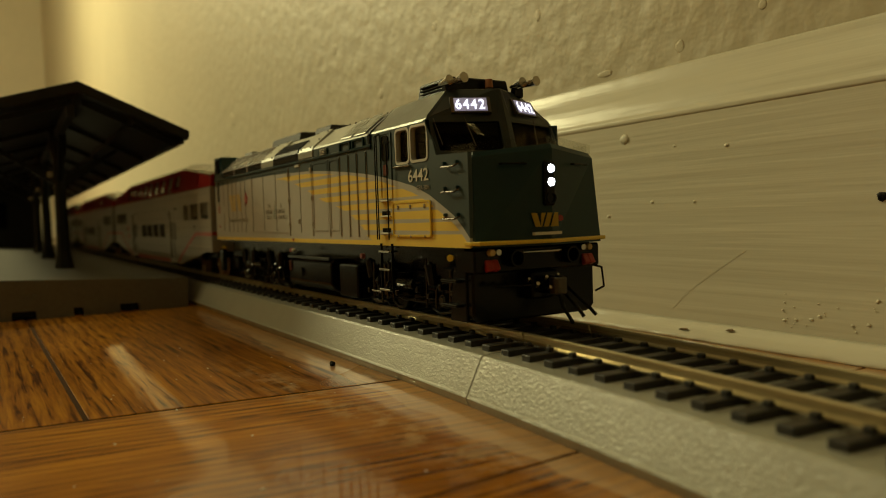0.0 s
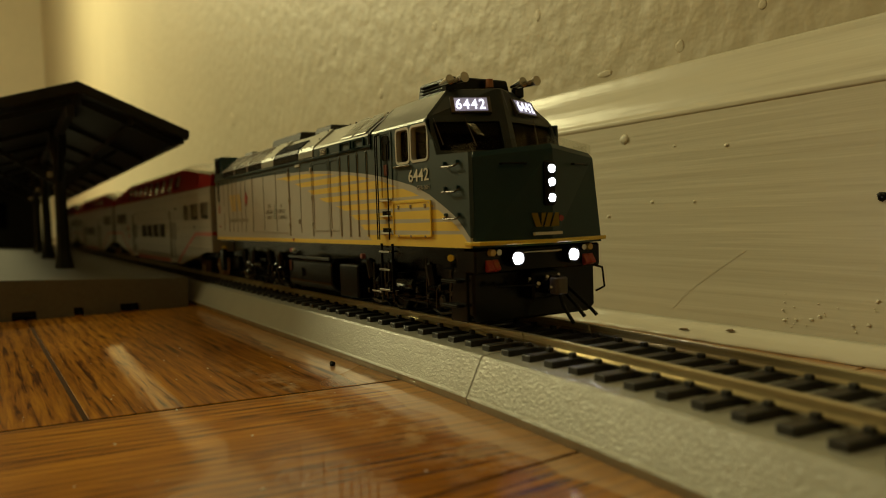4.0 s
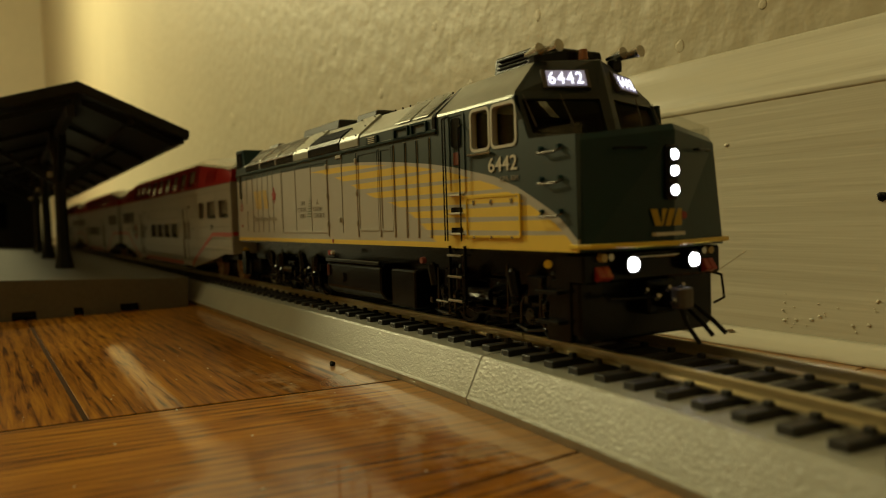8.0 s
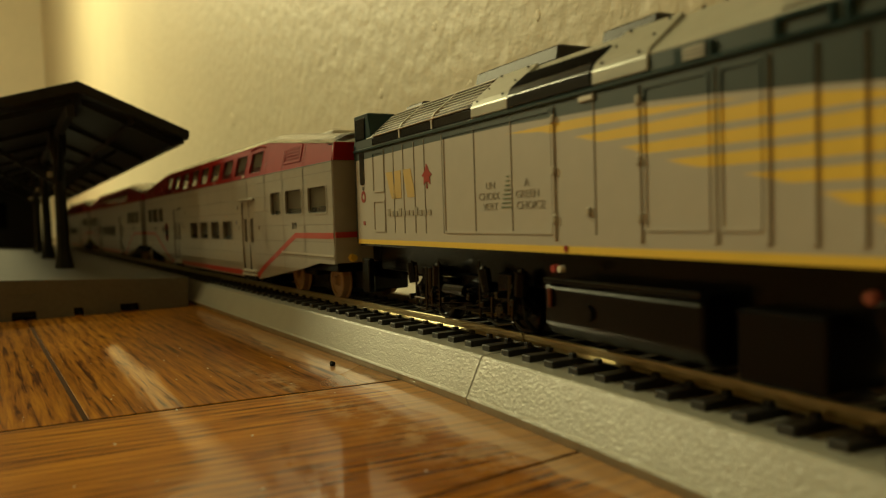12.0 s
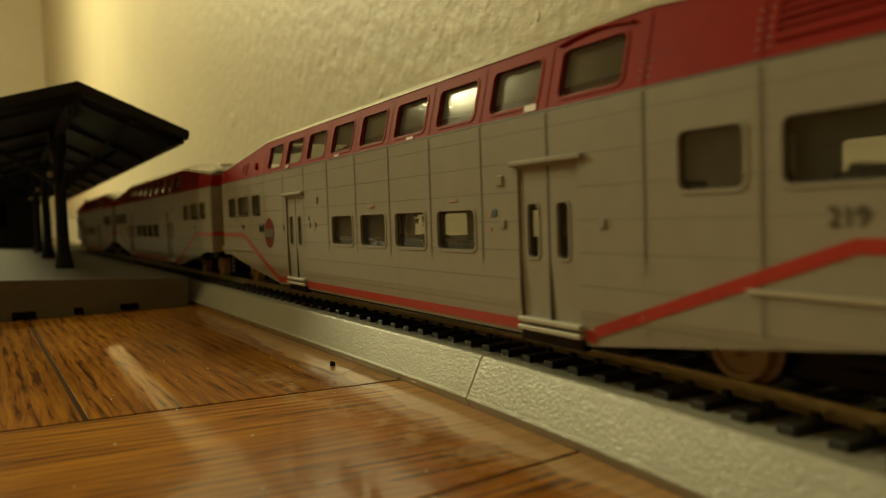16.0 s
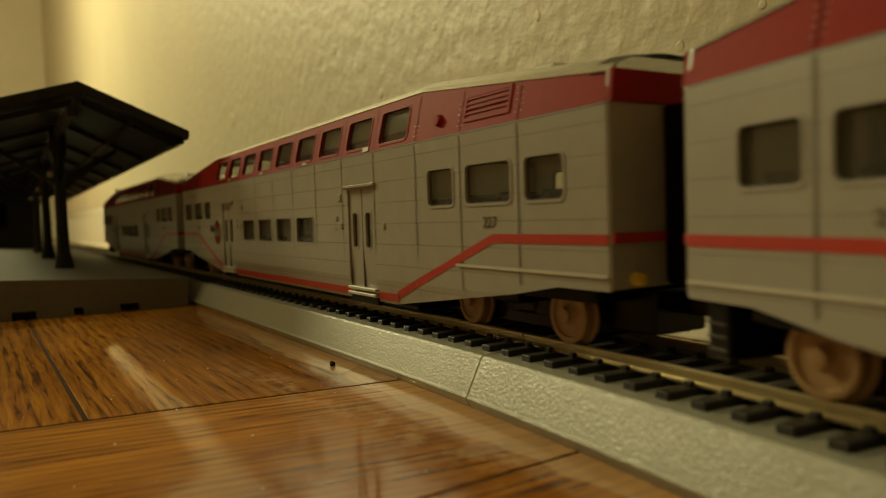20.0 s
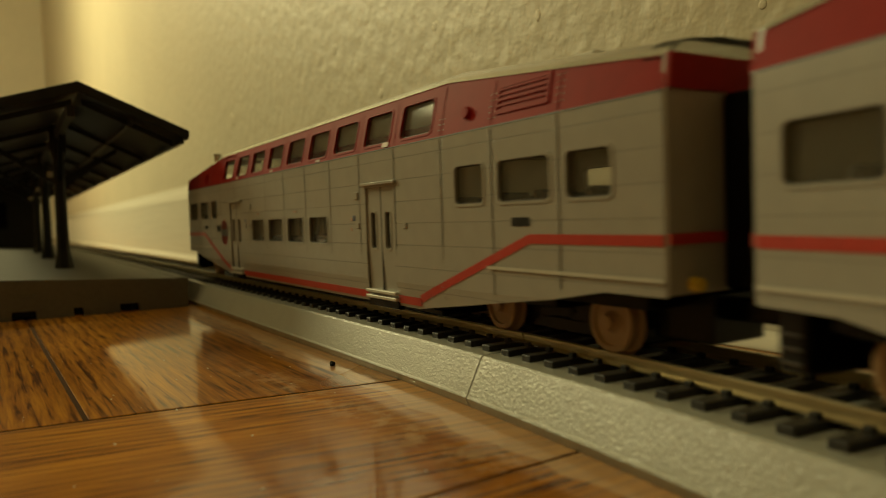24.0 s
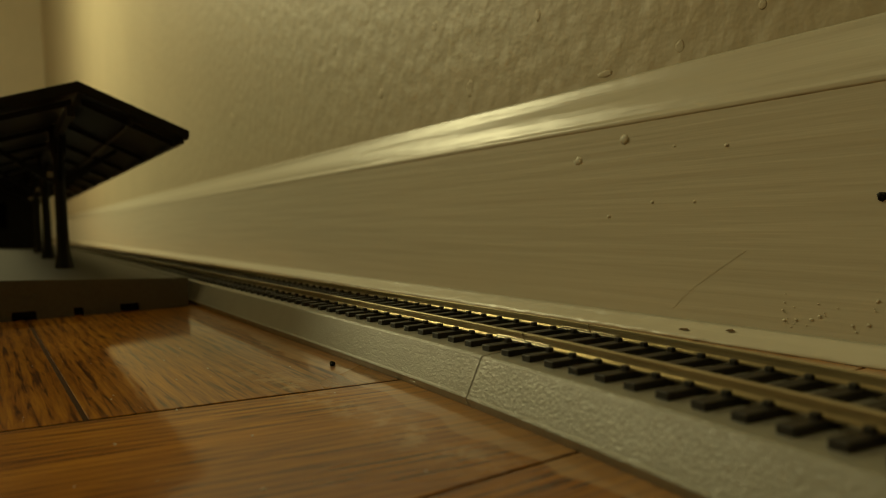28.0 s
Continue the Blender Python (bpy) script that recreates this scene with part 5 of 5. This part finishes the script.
def coach(number, end_a_front):
    th = empty("bilevel_coach", "grey and red bilevel model passenger coach" + (" with a cab end" if number == "" else ""), "passenger car", "coaches of the train")
    f = 1 if end_a_front else -1

    def span(c, w):
        return (f * c - w / 2, f * c + w / 2)
    upper = [span(79.0 - 19.75 * i, 14.6) for i in range(9)]
    lower = [span(39.5 - 19.75 * i, 14.6) for i in range(4)]
    ends = [span(c, w) for c, w in ((101.8, 10.4), (119.4, 15.2), (139.7, 14.8), (-101.2, 10.6), (-118.8, 15.4), (-135.9, 10.8))]
    doors = [span(68.7, 15.8), span(-59.0 if end_a_front else -60.6, 15.8)]
    for side in (-1, 1):
        if side > 0:
            lower = [(-39.5 + 19.75 * i - 7.3, -39.5 + 19.75 * i + 7.3) for i in range(4)]

        def put(x, z, out=0.0, s=side):
            return Vector((x, s * (car_half(z) + out), z)) * MM

        def shell(x, z, s=side):
            zz = min(max(z, car_low(x)), car_high(x))
            return Vector((x, s * car_half(zz), zz)) * MM
        cuts = (-151.5, -90.7, 90.7, 151.5, -139, -126, -110, -78, 78, 110, 126, 139)
        hl = [(a, b, 17.4, 25.4) for a, b in lower] + [(a, b, 26.4, 34.4) for a, b in ends] + [(a, b, 6.4, 32.0) for a, b in doors]
        part("lower_wall", holed(-151.5, 151.5, 3.2, 41.0, hl, shell, 0.8, cuts, (5, 9, 11.6)), CARWALL, th)
        hu = [(a, b, 42.4, 50.2) for a, b in upper]
        part("upper_wall", holed(-151.5, 151.5, 41.0, 52.6, hu, shell, 0.8, cuts, (46.2,)), RED, th, "dark red upper wall")
        for i, (a, b) in enumerate(upper):
            window(th, a, b, 42.4, 50.2, put, RED, PANE, 1.1, 0.40)
            if i == 0:
                bm = bmesh.new()
                for k in range(6):
                    u0, u1 = a - 1 + (b - a + 2) * k / 6, a - 1 + (b - a + 2) * (k + 1) / 6
                    h = lambda u: 51.2 + 0.9 * math.sin(math.pi * (u - a + 1) / (b - a + 2))
                    rod(put(u0, h(u0), 0.3) / MM, put(u1, h(u1), 0.3) / MM, 0.3, 0.3, 6, bm)
                part("drip_rail", bm, RED, th)
        for a, b in lower:
            window(th, a, b, 17.4, 25.4, put, CARGREY, PANE, 1.1, 0.40)
        for a, b in ends:
            window(th, a, b, 26.4, 34.4, put, CARGREY, PANE, 1.1, 0.40)
        for a, b in doors:
            mid = (a + b) / 2
            for u0, u1, w0, w1 in ((a, mid - 0.3, a + 2.0, a + 5.2), (mid + 0.3, b, mid + 2.0, mid + 5.2)):
                leaf = part("door_leaf", holed(u0, u1, 6.4, 32.0, [(w0, w1, 16.6, 26.0)], lambda x, z, s=side: Vector((x, s * (car_half(z) - 0.5), z)) * MM, 0.5), CARGREY, th)
                window(leaf, w0, w1, 16.6, 26.0, lambda x, z, o, s=side: Vector((x, s * (car_half(z) - 0.5 + o), z)) * MM, CARGREY, PANE, 0.8, 0.30)
            for x, w in ((a - 0.1, 0.14), (mid, 0.26), (b + 0.1, 0.14)):
                part("door_gap", block(x - w, x + w, side * 17.46 - 0.28, side * 17.46 + 0.28, 6.4, 32.0), INKY, th)
            part("door_hood", block(a - 1.6, b + 1.6, side * 18.2 - 0.9, side * 18.2 + 0.9, 32.4, 33.3, 0.2), CARGREY, th)
            part("step_well", block(a - 0.2, b + 0.2, side * 17.0 - 0.9, side * 17.0 + 0.9, 2.2, 4.1, 0.15), BLACK, th)
            for z in (4.2, 5.6):
                part("door_step", block(a - 0.3, b + 0.3, side * 17.6 - 1.2, side * 17.6 + 1.2, z, z + 0.8, 0.15), SILVER, th)
        # vertical seams
        for x in (-128.8, -109.3, -90.7, -69.2, -49.4, -29.6, -9.9, 9.9, 29.6, 49.4, 69.2, 90.7, 109.3, 128.8):
            for z0, z1 in ((max(5.4, car_low(x) + 1.5), 40.6), (41.4, min(51.6, car_high(x) - 0.8))):
                if any(a - 0.6 < x < b + 0.6 for a, b in doors) and z0 < 30:
                    z0 = 33.4
                bm = bmesh.new()
                n = 3
                for k in range(n):
                    za, zb = z0 + (z1 - z0) * k / n, z0 + (z1 - z0) * (k + 1) / n
                    q = [put(x - 0.16, za, 0.1), put(x + 0.16, za, 0.1), put(x + 0.16, zb, 0.1), put(x - 0.16, zb, 0.1)]
                    own = bmesh.new()
                    own.faces.new([own.verts.new(v) for v in q])
                    bmesh.ops.solidify(own, geom=own.faces[:], thickness=0.2 * MM)
                    join(bm, own)
                part("seam", bm, RED if z0 > 41 else SEAM, th)
        # dark line that paints the shadow at the wall's step, and red stripes
        part("step_shadow", strip([(-151.4, 41.0), (151.4, 41.0)], 0.3, put, 0.06), INKY, th)
        for g in (-1, 1):
            part("stripe", strip([(g * 151.4, 19.7), (g * 120.5, 19.7), (g * 79.6, 5.6)], 1.7, put), STRIPE, th, "red stripe")
            # rub rail in pale silver, which paints the highlight along it
            part("rub_rail_highlight", strip([(g * 151.4, 13.9), (g * 107.2, 14.1)], 0.6, put, 0.35), SILVER, th)
        gaps = sorted([-79.6, 79.6] + [v for a, b in doors for v in (a - 0.5, b + 0.5)])
        for a, b in zip(gaps[::2], gaps[1::2]):
            part("stripe", strip([(a, 4.9), (b, 4.9)], 1.9, put), STRIPE, th, "red stripe")
        # small plates on the wall
        for a, b in doors:
            if a > 0:
                marks = ((a - 5.2, 30.3, 0.95, CARGREY), (a - 4.6, 22.5, 0.75, CARGREY), (a - 7.2, 24.5, 0.75, BLUEP), (b + 5.6, 22.3, 0.7, CARGREY))
            else:
                marks = ((b + 6.1, 23.1, 0.8, CARGREY), (b + 5.8, 25.0, 0.7, BLUEP), (b + 11.1, 23.1, 0.7, CARGREY), (b + 12.7, 30.2, 0.95, CARGREY), (a - 3.4, 22.3, 0.8, CARGREY))
            for x, z, w, m in marks:
                y = 0.35 if m is CARGREY else 0.14
                part("plate", block(x - w, x + w, side * 18.2 - y, side * 18.2 + y, z - w, z + w, 0.14), m, th)
            x = a - 8.8 if a > 0 else b + 9.8
            for z in (21.6, 24.2):
                part("decal", strip([(x - 0.5, z), (x + 0.5, z)], 0.8, put, 0.13), PINK, th)
        for x in (f * 38.8, f * -0.4, -64, -22, 21, 65):
            z = 27.3 if x in (f * 38.8, f * -0.4) else 41.9
            part("decal", strip([(x - 1.6, z), (x + 1.6, z)], 0.6 if z < 40 else 1.1, put, 0.13), PINK, th)
        # roof vents: wide at the front, narrow at the back of the side that faces out
        x0, x1 = (110.4, 126.2) if side < 0 else (-126.2, -110.4)
        vent = part("roof_vent", frame_ring(x0, x1, 43.0, 48.6, put), RED, th)
        for k in range(5):
            z = 43.6 + k
            part("louvre", strip([(x0 + 0.6, z), (x1 - 0.6, z)], 0.4, put, 0.25), RED, vent)
        x0, x1 = (-118.6, -113.6) if side < 0 else (113.6, 118.6)
        part("small_vent", frame_ring(x0, x1, 42.4, 47.0, put), RED, th)
        for x in ((100.6,) if not end_a_front else ()) + ((-100.6,) if end_a_front else ()):
            bm = rod(put(x, 44.6, -0.4) / MM, put(x, 44.8, 1.0) / MM, 1.5, 1.1, 12)
            part("marker_lamp", bm, RED, th)
    # rivets along the end seams of the side that shows
    riv = bmesh.new()
    for x in (109.3, 128.8, 90.7, -90.7, -109.3, -128.8):
        for k in range(34):
            z = car_low(x) + 2 + k * 1.15
            if z > car_high(x) - 1 or abs(z - 41) < 0.7:
                continue
            for d in (-0.8, 0.8):
                p = Vector((x + d, -car_half(z) - 0.05, z)) * MM
                own = [riv.verts.new(p + Vector(q) * MM) for q in ((-0.14, 0, -0.14), (0.14, 0, -0.14), (0.14, 0, 0.14), (-0.14, 0, 0.14), (0, -0.05, 0))]
                for i in range(4):
                    riv.faces.new((own[i], own[(i + 1) % 4], own[4]))
    part("rivets", riv, CARGREY, th, kind="stuff")
    # roof
    stations = (-151.5, -146, -139, -90.7, 90.7, 139, 146, 151.5)
    rb = bmesh.new()
    rows = []
    for x in stations:
        h = car_high(x)
        w = car_half(h)
        rows.append([rb.verts.new(Vector((x, y, z)) * MM) for y, z in ((-w - 0.25, h - 0.2), (-w + 0.9, h + 0.9), (-w + 4.2, h + 2.4), (-6, h + 3.2), (6, h + 3.2), (w - 4.2, h + 2.4), (w - 0.9, h + 0.9), (w + 0.25, h - 0.2))])
    for a, b in zip(rows, rows[1:]):
        for j in range(7):
            rb.faces.new((a[j], a[j + 1], b[j + 1], b[j]))
    bmesh.ops.solidify(rb, geom=rb.faces[:], thickness=0.7 * MM)
    part("roof", rb, BRIGHT, th, smooth=False)
    # added black band that paints the shade where the roof dips at the front
    cap = bmesh.new()
    rows = []
    for x in (147.0, 149.5, 152.2):
        h = car_high(x) + 0.1
        w = car_half(h)
        rows.append([cap.verts.new(Vector((x, y, z)) * MM) for y, z in ((-w - 0.3, h - 0.8), (-w + 0.9, h + 0.8), (-w + 4.2, h + 2.4), (-6, h + 3.2), (6, h + 3.2), (w - 4.2, h + 2.4), (w - 0.9, h + 0.8), (w + 0.3, h - 0.8))])
    for a, b in zip(rows, rows[1:]):
        for j in range(7):
            cap.faces.new((a[j], a[j + 1], b[j + 1], b[j]))
    bmesh.ops.solidify(cap, geom=cap.faces[:], thickness=0.4 * MM)
    part("roof_end_shade", cap, BLACK, th, "black band for the shaded roof end")
    for g in (-1, 1):
        part("roof_box", block(g * 116 - 9, g * 116 + 9, -6, 6, 51.8, 53.4, 0.5), SILVER, th)
        # end wall with gangway
        w = prism([(-18.0, 11.8), (18.0, 11.8), (18.0, 41), (17.2, 46.4), (-17.2, 46.4), (-18.0, 41)], "x", g * 151.5 - 0.5, g * 151.5 + 0.5)
        part("end_wall", w, CARGREY, th)
        part("end_panel", prism([(-18.0, 41.2), (18.0, 41.2), (17.4, 46.3), (-17.4, 46.3)], "x", g * 152.1 - 0.5, g * 152.1 + 0.5, 0.1), RED, th, "dark red end panel")
        part("end_stripe", block(g * 152.2 - 0.3, g * 152.2 + 0.3, -18.0, 18.0, 19.1, 20.7), STRIPE, th)
        part("gangway", block(min(g * 152, g * 158), max(g * 152, g * 158), -6.5, 6.5, 12, 41, 0.6), BLACK, th, "black gangway bellows")
        part("coupler", block(min(g * 144, g * 159), max(g * 144, g * 159), -1.5, 1.5, 6.5, 10, 0.4), BLACK, th)
        part("buffer_sill", block(g * 147 - 4, g * 147 + 4, -14, 14, 11.3, 12.2, 0.3), BLACK, th)
        for s in (-1, 1):
            part("tail_lamp", rod((g * 152, s * 13, 13.2), (g * 153.6, s * 13, 13.2), 1.2, 1.0, 10), YELLOW, th)
    for g in (-1, 1):
        part("underframe", block(min(g * 84, g * 144), max(g * 84, g * 144), -14, 14, 8.6, 11.4, 0.3), BLACK, th)
        part("draft_gear_box", block(min(g * 138, g * 150), max(g * 138, g * 150), -6.3, 6.3, 3.0, 11.2, 0.4), BLACK, th)
    hanger = part("end_step", block(-151.2, -146.5, -15.4, 15.4, 3.0, 11.2, 0.4), BLACK, th)
    for z in (4.2, 6.0, 7.8):
        part("rung", block(-150.8, -146.9, -15.8, -15.3, z, z + 0.35, 0.1), GUN, hanger)
    # added black sheet that stands in for the shadow under the coach
    part("under_shade", block(-84, 84, -15.0, 15.0, 2.0, 3.4, 0.3), BLACK, th)
    # inside
    part("ceiling_liner", block(-90, 90, -13.8, 13.8, 52.0, 52.5), INSIDE, th)
    part("lower_deck", block(-90, 90, -15.4, 15.4, 5.6, 6.4), INSIDE, th)
    part("upper_deck", block(-89, 89, -16.2, 16.2, 35.6, 36.6), INSIDE, th)
    for g in (-1, 1):
        part("end_deck", block(min(g * 90, g * 150), max(g * 90, g * 150), -16.4, 16.4, 20.6, 21.6), INSIDE, th)
        part("bulkhead", block(g * 90 - 0.6, g * 90 + 0.6, -16, 16, 7, 35.6), INSIDE, th)
    for z, xs in ((7.0, range(-41, 46, 13)), (21.6, (-136, -122, -108, -94, 94, 108, 122, 136))):
        for x in xs:
            for y in (-10, 10):
                bm = block(x - 4, x + 1, y - 5, y + 5, z, z + (6.0 if z < 10 else 3.0), 0.5)
                block(x - 5, x - 3.2, y - 5, y + 5, z, z + (12.0 if z < 10 else 7.0), 0.6, bm)
                part("seat", bm, SEATM, th)
    # logo at the tail of the side that shows: red disc with a pale band, dark bars for the lettering
    disc = [( -85.7 + 5.3 * math.cos(a), 20.5 + 5.2 * math.sin(a)) for a in [k * math.tau / 32 for k in range(32)]]
    part("red_disc", flat(disc, 0.10), STRIPE, th)
    part("pale_band", flat([(-90.8, 19.0), (-80.6, 19.0), (-80.6, 21.9), (-90.8, 21.9)], 0.16), CARGREY, th)
    for k in range(3):
        part("bar", flat([(-97.9 + k * 2.1, 20.8), (-96.2 + k * 2.1, 20.8), (-96.2 + k * 2.1, 23.8 - 0.8 * (k == 1)), (-97.9 + k * 2.1, 23.8 - 0.8 * (k == 1))], 0.12), INKY, th)
    if number:
        writing(number, 3.1, th, (117.2, -18.33, 21.8), INKY, "lettering", "dark coach number")
        writing(number, 2.6, th, (-121.3, -18.33, 21.8), INKY, "lettering", "dark coach number")
    else:
        for x in (115.3, -119.2):
            part("bar", flat([(x, 22.0), (x + 5.4, 22.0), (x + 5.4, 23.6), (x, 23.6)], 0.1), INKY, th)
        for y in (-4, 4):
            part("horn", rod((-139.5, y, 51), (-145.5, y, 52), 0.5, 1.4, 12), STEEL, th)
        part("bell_post", rod((-127, -9, 51), (-127, -9, 57), 1.6, 2.0, 10), STEEL, th)
    fb = bogie(th, 115.4, (-17, 17), None, False)
    rb2 = bogie(th, -119, (-17, 17), None, False)
    return th, (fb, rb2)


def strip(points, wide, put, proud=0.12):
    """A painted strip or moulding along points on a wall."""
    bm = bmesh.new()
    lo, hi = [], []
    fine = [points[0]]
    for (xa, za), (xb, zb) in zip(points, points[1:]):
        k = max(1, int(abs(zb - za) / 1.2))
        fine += [(xa + (xb - xa) * i / k, za + (zb - za) * i / k) for i in range(1, k + 1)]
    points = fine
    n = len(points)
    for i, (x, z) in enumerate(points):
        a, b = points[max(0, i - 1)], points[min(n - 1, i + 1)]
        d = Vector((b[0] - a[0], b[1] - a[1])).normalized()
        nx, nz = -d.y * wide / 2, d.x * wide / 2
        lo.append(bm.verts.new(put(x - nx, z - nz, proud)))
        hi.append(bm.verts.new(put(x + nx, z + nz, proud)))
    for i in range(n - 1):
        bm.faces.new((lo[i], lo[i + 1], hi[i + 1], hi[i]))
    bmesh.ops.recalc_face_normals(bm, faces=bm.faces)
    bmesh.ops.solidify(bm, geom=bm.faces[:], thickness=0.1 * MM)
    return bm


def frame_ring(x0, x1, z0, z1, put):
    return ring(rounded(x0, x1, z0, z1, 0.3, 2), rounded(x0 + 0.7, x1 - 0.7, z0 + 0.7, z1 - 0.7, 0.2, 2), lambda a, b, d: put(a, b, 0.3 - d), 0.4)


def flat(points, proud):
    bm = bmesh.new()
    bm.faces.new([bm.verts.new(Vector((x, -18.2 - proud, z)) * MM) for x, z in points])
    bmesh.ops.solidify(bm, geom=bm.faces[:], thickness=0.08 * MM)
    return bm


coaches = [coach("219", True), coach("227", False), coach("", False)]


# ---- how the train runs ----
RUN = [(0.0, -64.0), (3.6, -64.0), (4.4, -63.4), (5.5, -59.9), (6.0, -56.4), (6.5, -51.8), (7.0, -46.1), (7.5, -39.2), (8.0, -31.0), (8.5, -22.0), (9.0, -11.8), (9.5, 0.3),
       (10.0, 13.2), (10.5, 27.1), (11.0, 41.4), (11.5, 57.0), (12.0, 74.3), (12.5, 92.2), (14.5, 177.0), (15.0, 202.2), (16.0, 257.4), (17.0, 314.3), (18.0, 373.6), (19.0, 437.8),
       (20.0, 505.1), (21.0, 580.8), (21.5, 621.3), (23.5, 788.8), (24.0, 837.6), (24.5, 888.2), (25.0, 939.2), (25.5, 989.6), (26.0, 1040.5), (26.5, 1095.4), (27.0, 1153.6), (28.0, 1274.0)]


def run(t):
    """Metres that the locomotive's middle has gone along the track at t seconds."""
    for i in range(len(RUN) - 1):
        if t <= RUN[i + 1][0] or i == len(RUN) - 2:
            break
    (t0, a), (t1, b) = RUN[i], RUN[i + 1]
    h = t1 - t0

    def slope(k):
        if k <= 0 or k >= len(RUN) - 1:
            j = 0 if k <= 0 else len(RUN) - 2
            return (RUN[j + 1][1] - RUN[j][1]) / (RUN[j + 1][0] - RUN[j][0])
        l = (RUN[k][1] - RUN[k - 1][1]) / (RUN[k][0] - RUN[k - 1][0])
        r = (RUN[k + 1][1] - RUN[k][1]) / (RUN[k + 1][0] - RUN[k][0])
        return 0.0 if l * r <= 0 else 2 * l * r / (l + r)
    u = (t - t0) / h
    m0, m1 = slope(i) * h, slope(i + 1) * h
    v = (2 * u ** 3 - 3 * u ** 2 + 1) * a + (u ** 3 - 2 * u ** 2 + u) * m0 + (3 * u ** 2 - 2 * u ** 3) * b + (u ** 3 - u ** 2) * m1
    return v * MM


def stand(s, front, back):
    """Pose of a vehicle whose bogies stand front and back metres from its middle at s, and the bogies' turns."""
    xa, ya, ha = line(s + front)
    xb, yb, hb = line(s - back)
    a = math.atan2(ya - yb, xa - xb)
    d = Vector((math.cos(a), math.sin(a), 0))
    m = Matrix.Translation(Vector((xa, ya, ZR)) - d * front) @ Matrix.Rotation(a, 4, "Z")
    return m, ha - a, hb - a


def slack(t):
    """Metres by which the first coupling has stretched."""
    u = min(1.0, max(0.0, (t - 12.4) / 2.2))
    return 0.005 * u * u * (3 - 2 * u)


def motions():
    trains = [(loco, loco_bogies, 0.0, 0.0603, 0.0553)] + [(c, b, 0.2682 + 0.3207 * i, 0.119, 0.119) for i, (c, b) in enumerate(coaches)]
    end = 28.0
    steps = [k * 0.2 for k in range(141)]
    fine = [k / 15.0 for k in range(421)]
    for ob, bogies, behind, front, back in trains:
        def gone(t, first=(behind == 0.0)):
            return run(t) + (slack(t) if first else 0.0)
        walk(ob, [(t, stand(gone(t) - behind, front, back)[0]) for t in steps])
        for which, (bg, sets) in enumerate(bogies):
            x = bg.matrix_basis.translation.x
            walk(bg, [(t, Matrix.Translation((x, 0, 0)) @ Matrix.Rotation(stand(gone(t) - behind, front, back)[1 + which], 4, "Z")) for t in steps[::2]] + [(end, Matrix.Translation((x, 0, 0)) @ Matrix.Rotation(stand(gone(end) - behind, front, back)[1 + which], 4, "Z"))])
            for ws in sets:
                place = ws.matrix_basis.translation.copy()
                walk(ws, [(t, Matrix.Translation(place) @ Matrix.Rotation((gone(t) - gone(0)) / 0.00525, 4, "Y")) for t in fine])
    # bulbs that come forward in their lamps when they are switched on
    for ob, p in loco_bulbs:
        back = Matrix.Translation((p - Vector((3.6, 0, 0))) * MM)
        walk(ob, [(0.0, back), (3.2, back), (3.4, Matrix.Translation(p * MM)), (end, Matrix.Translation(p * MM))])


motions()
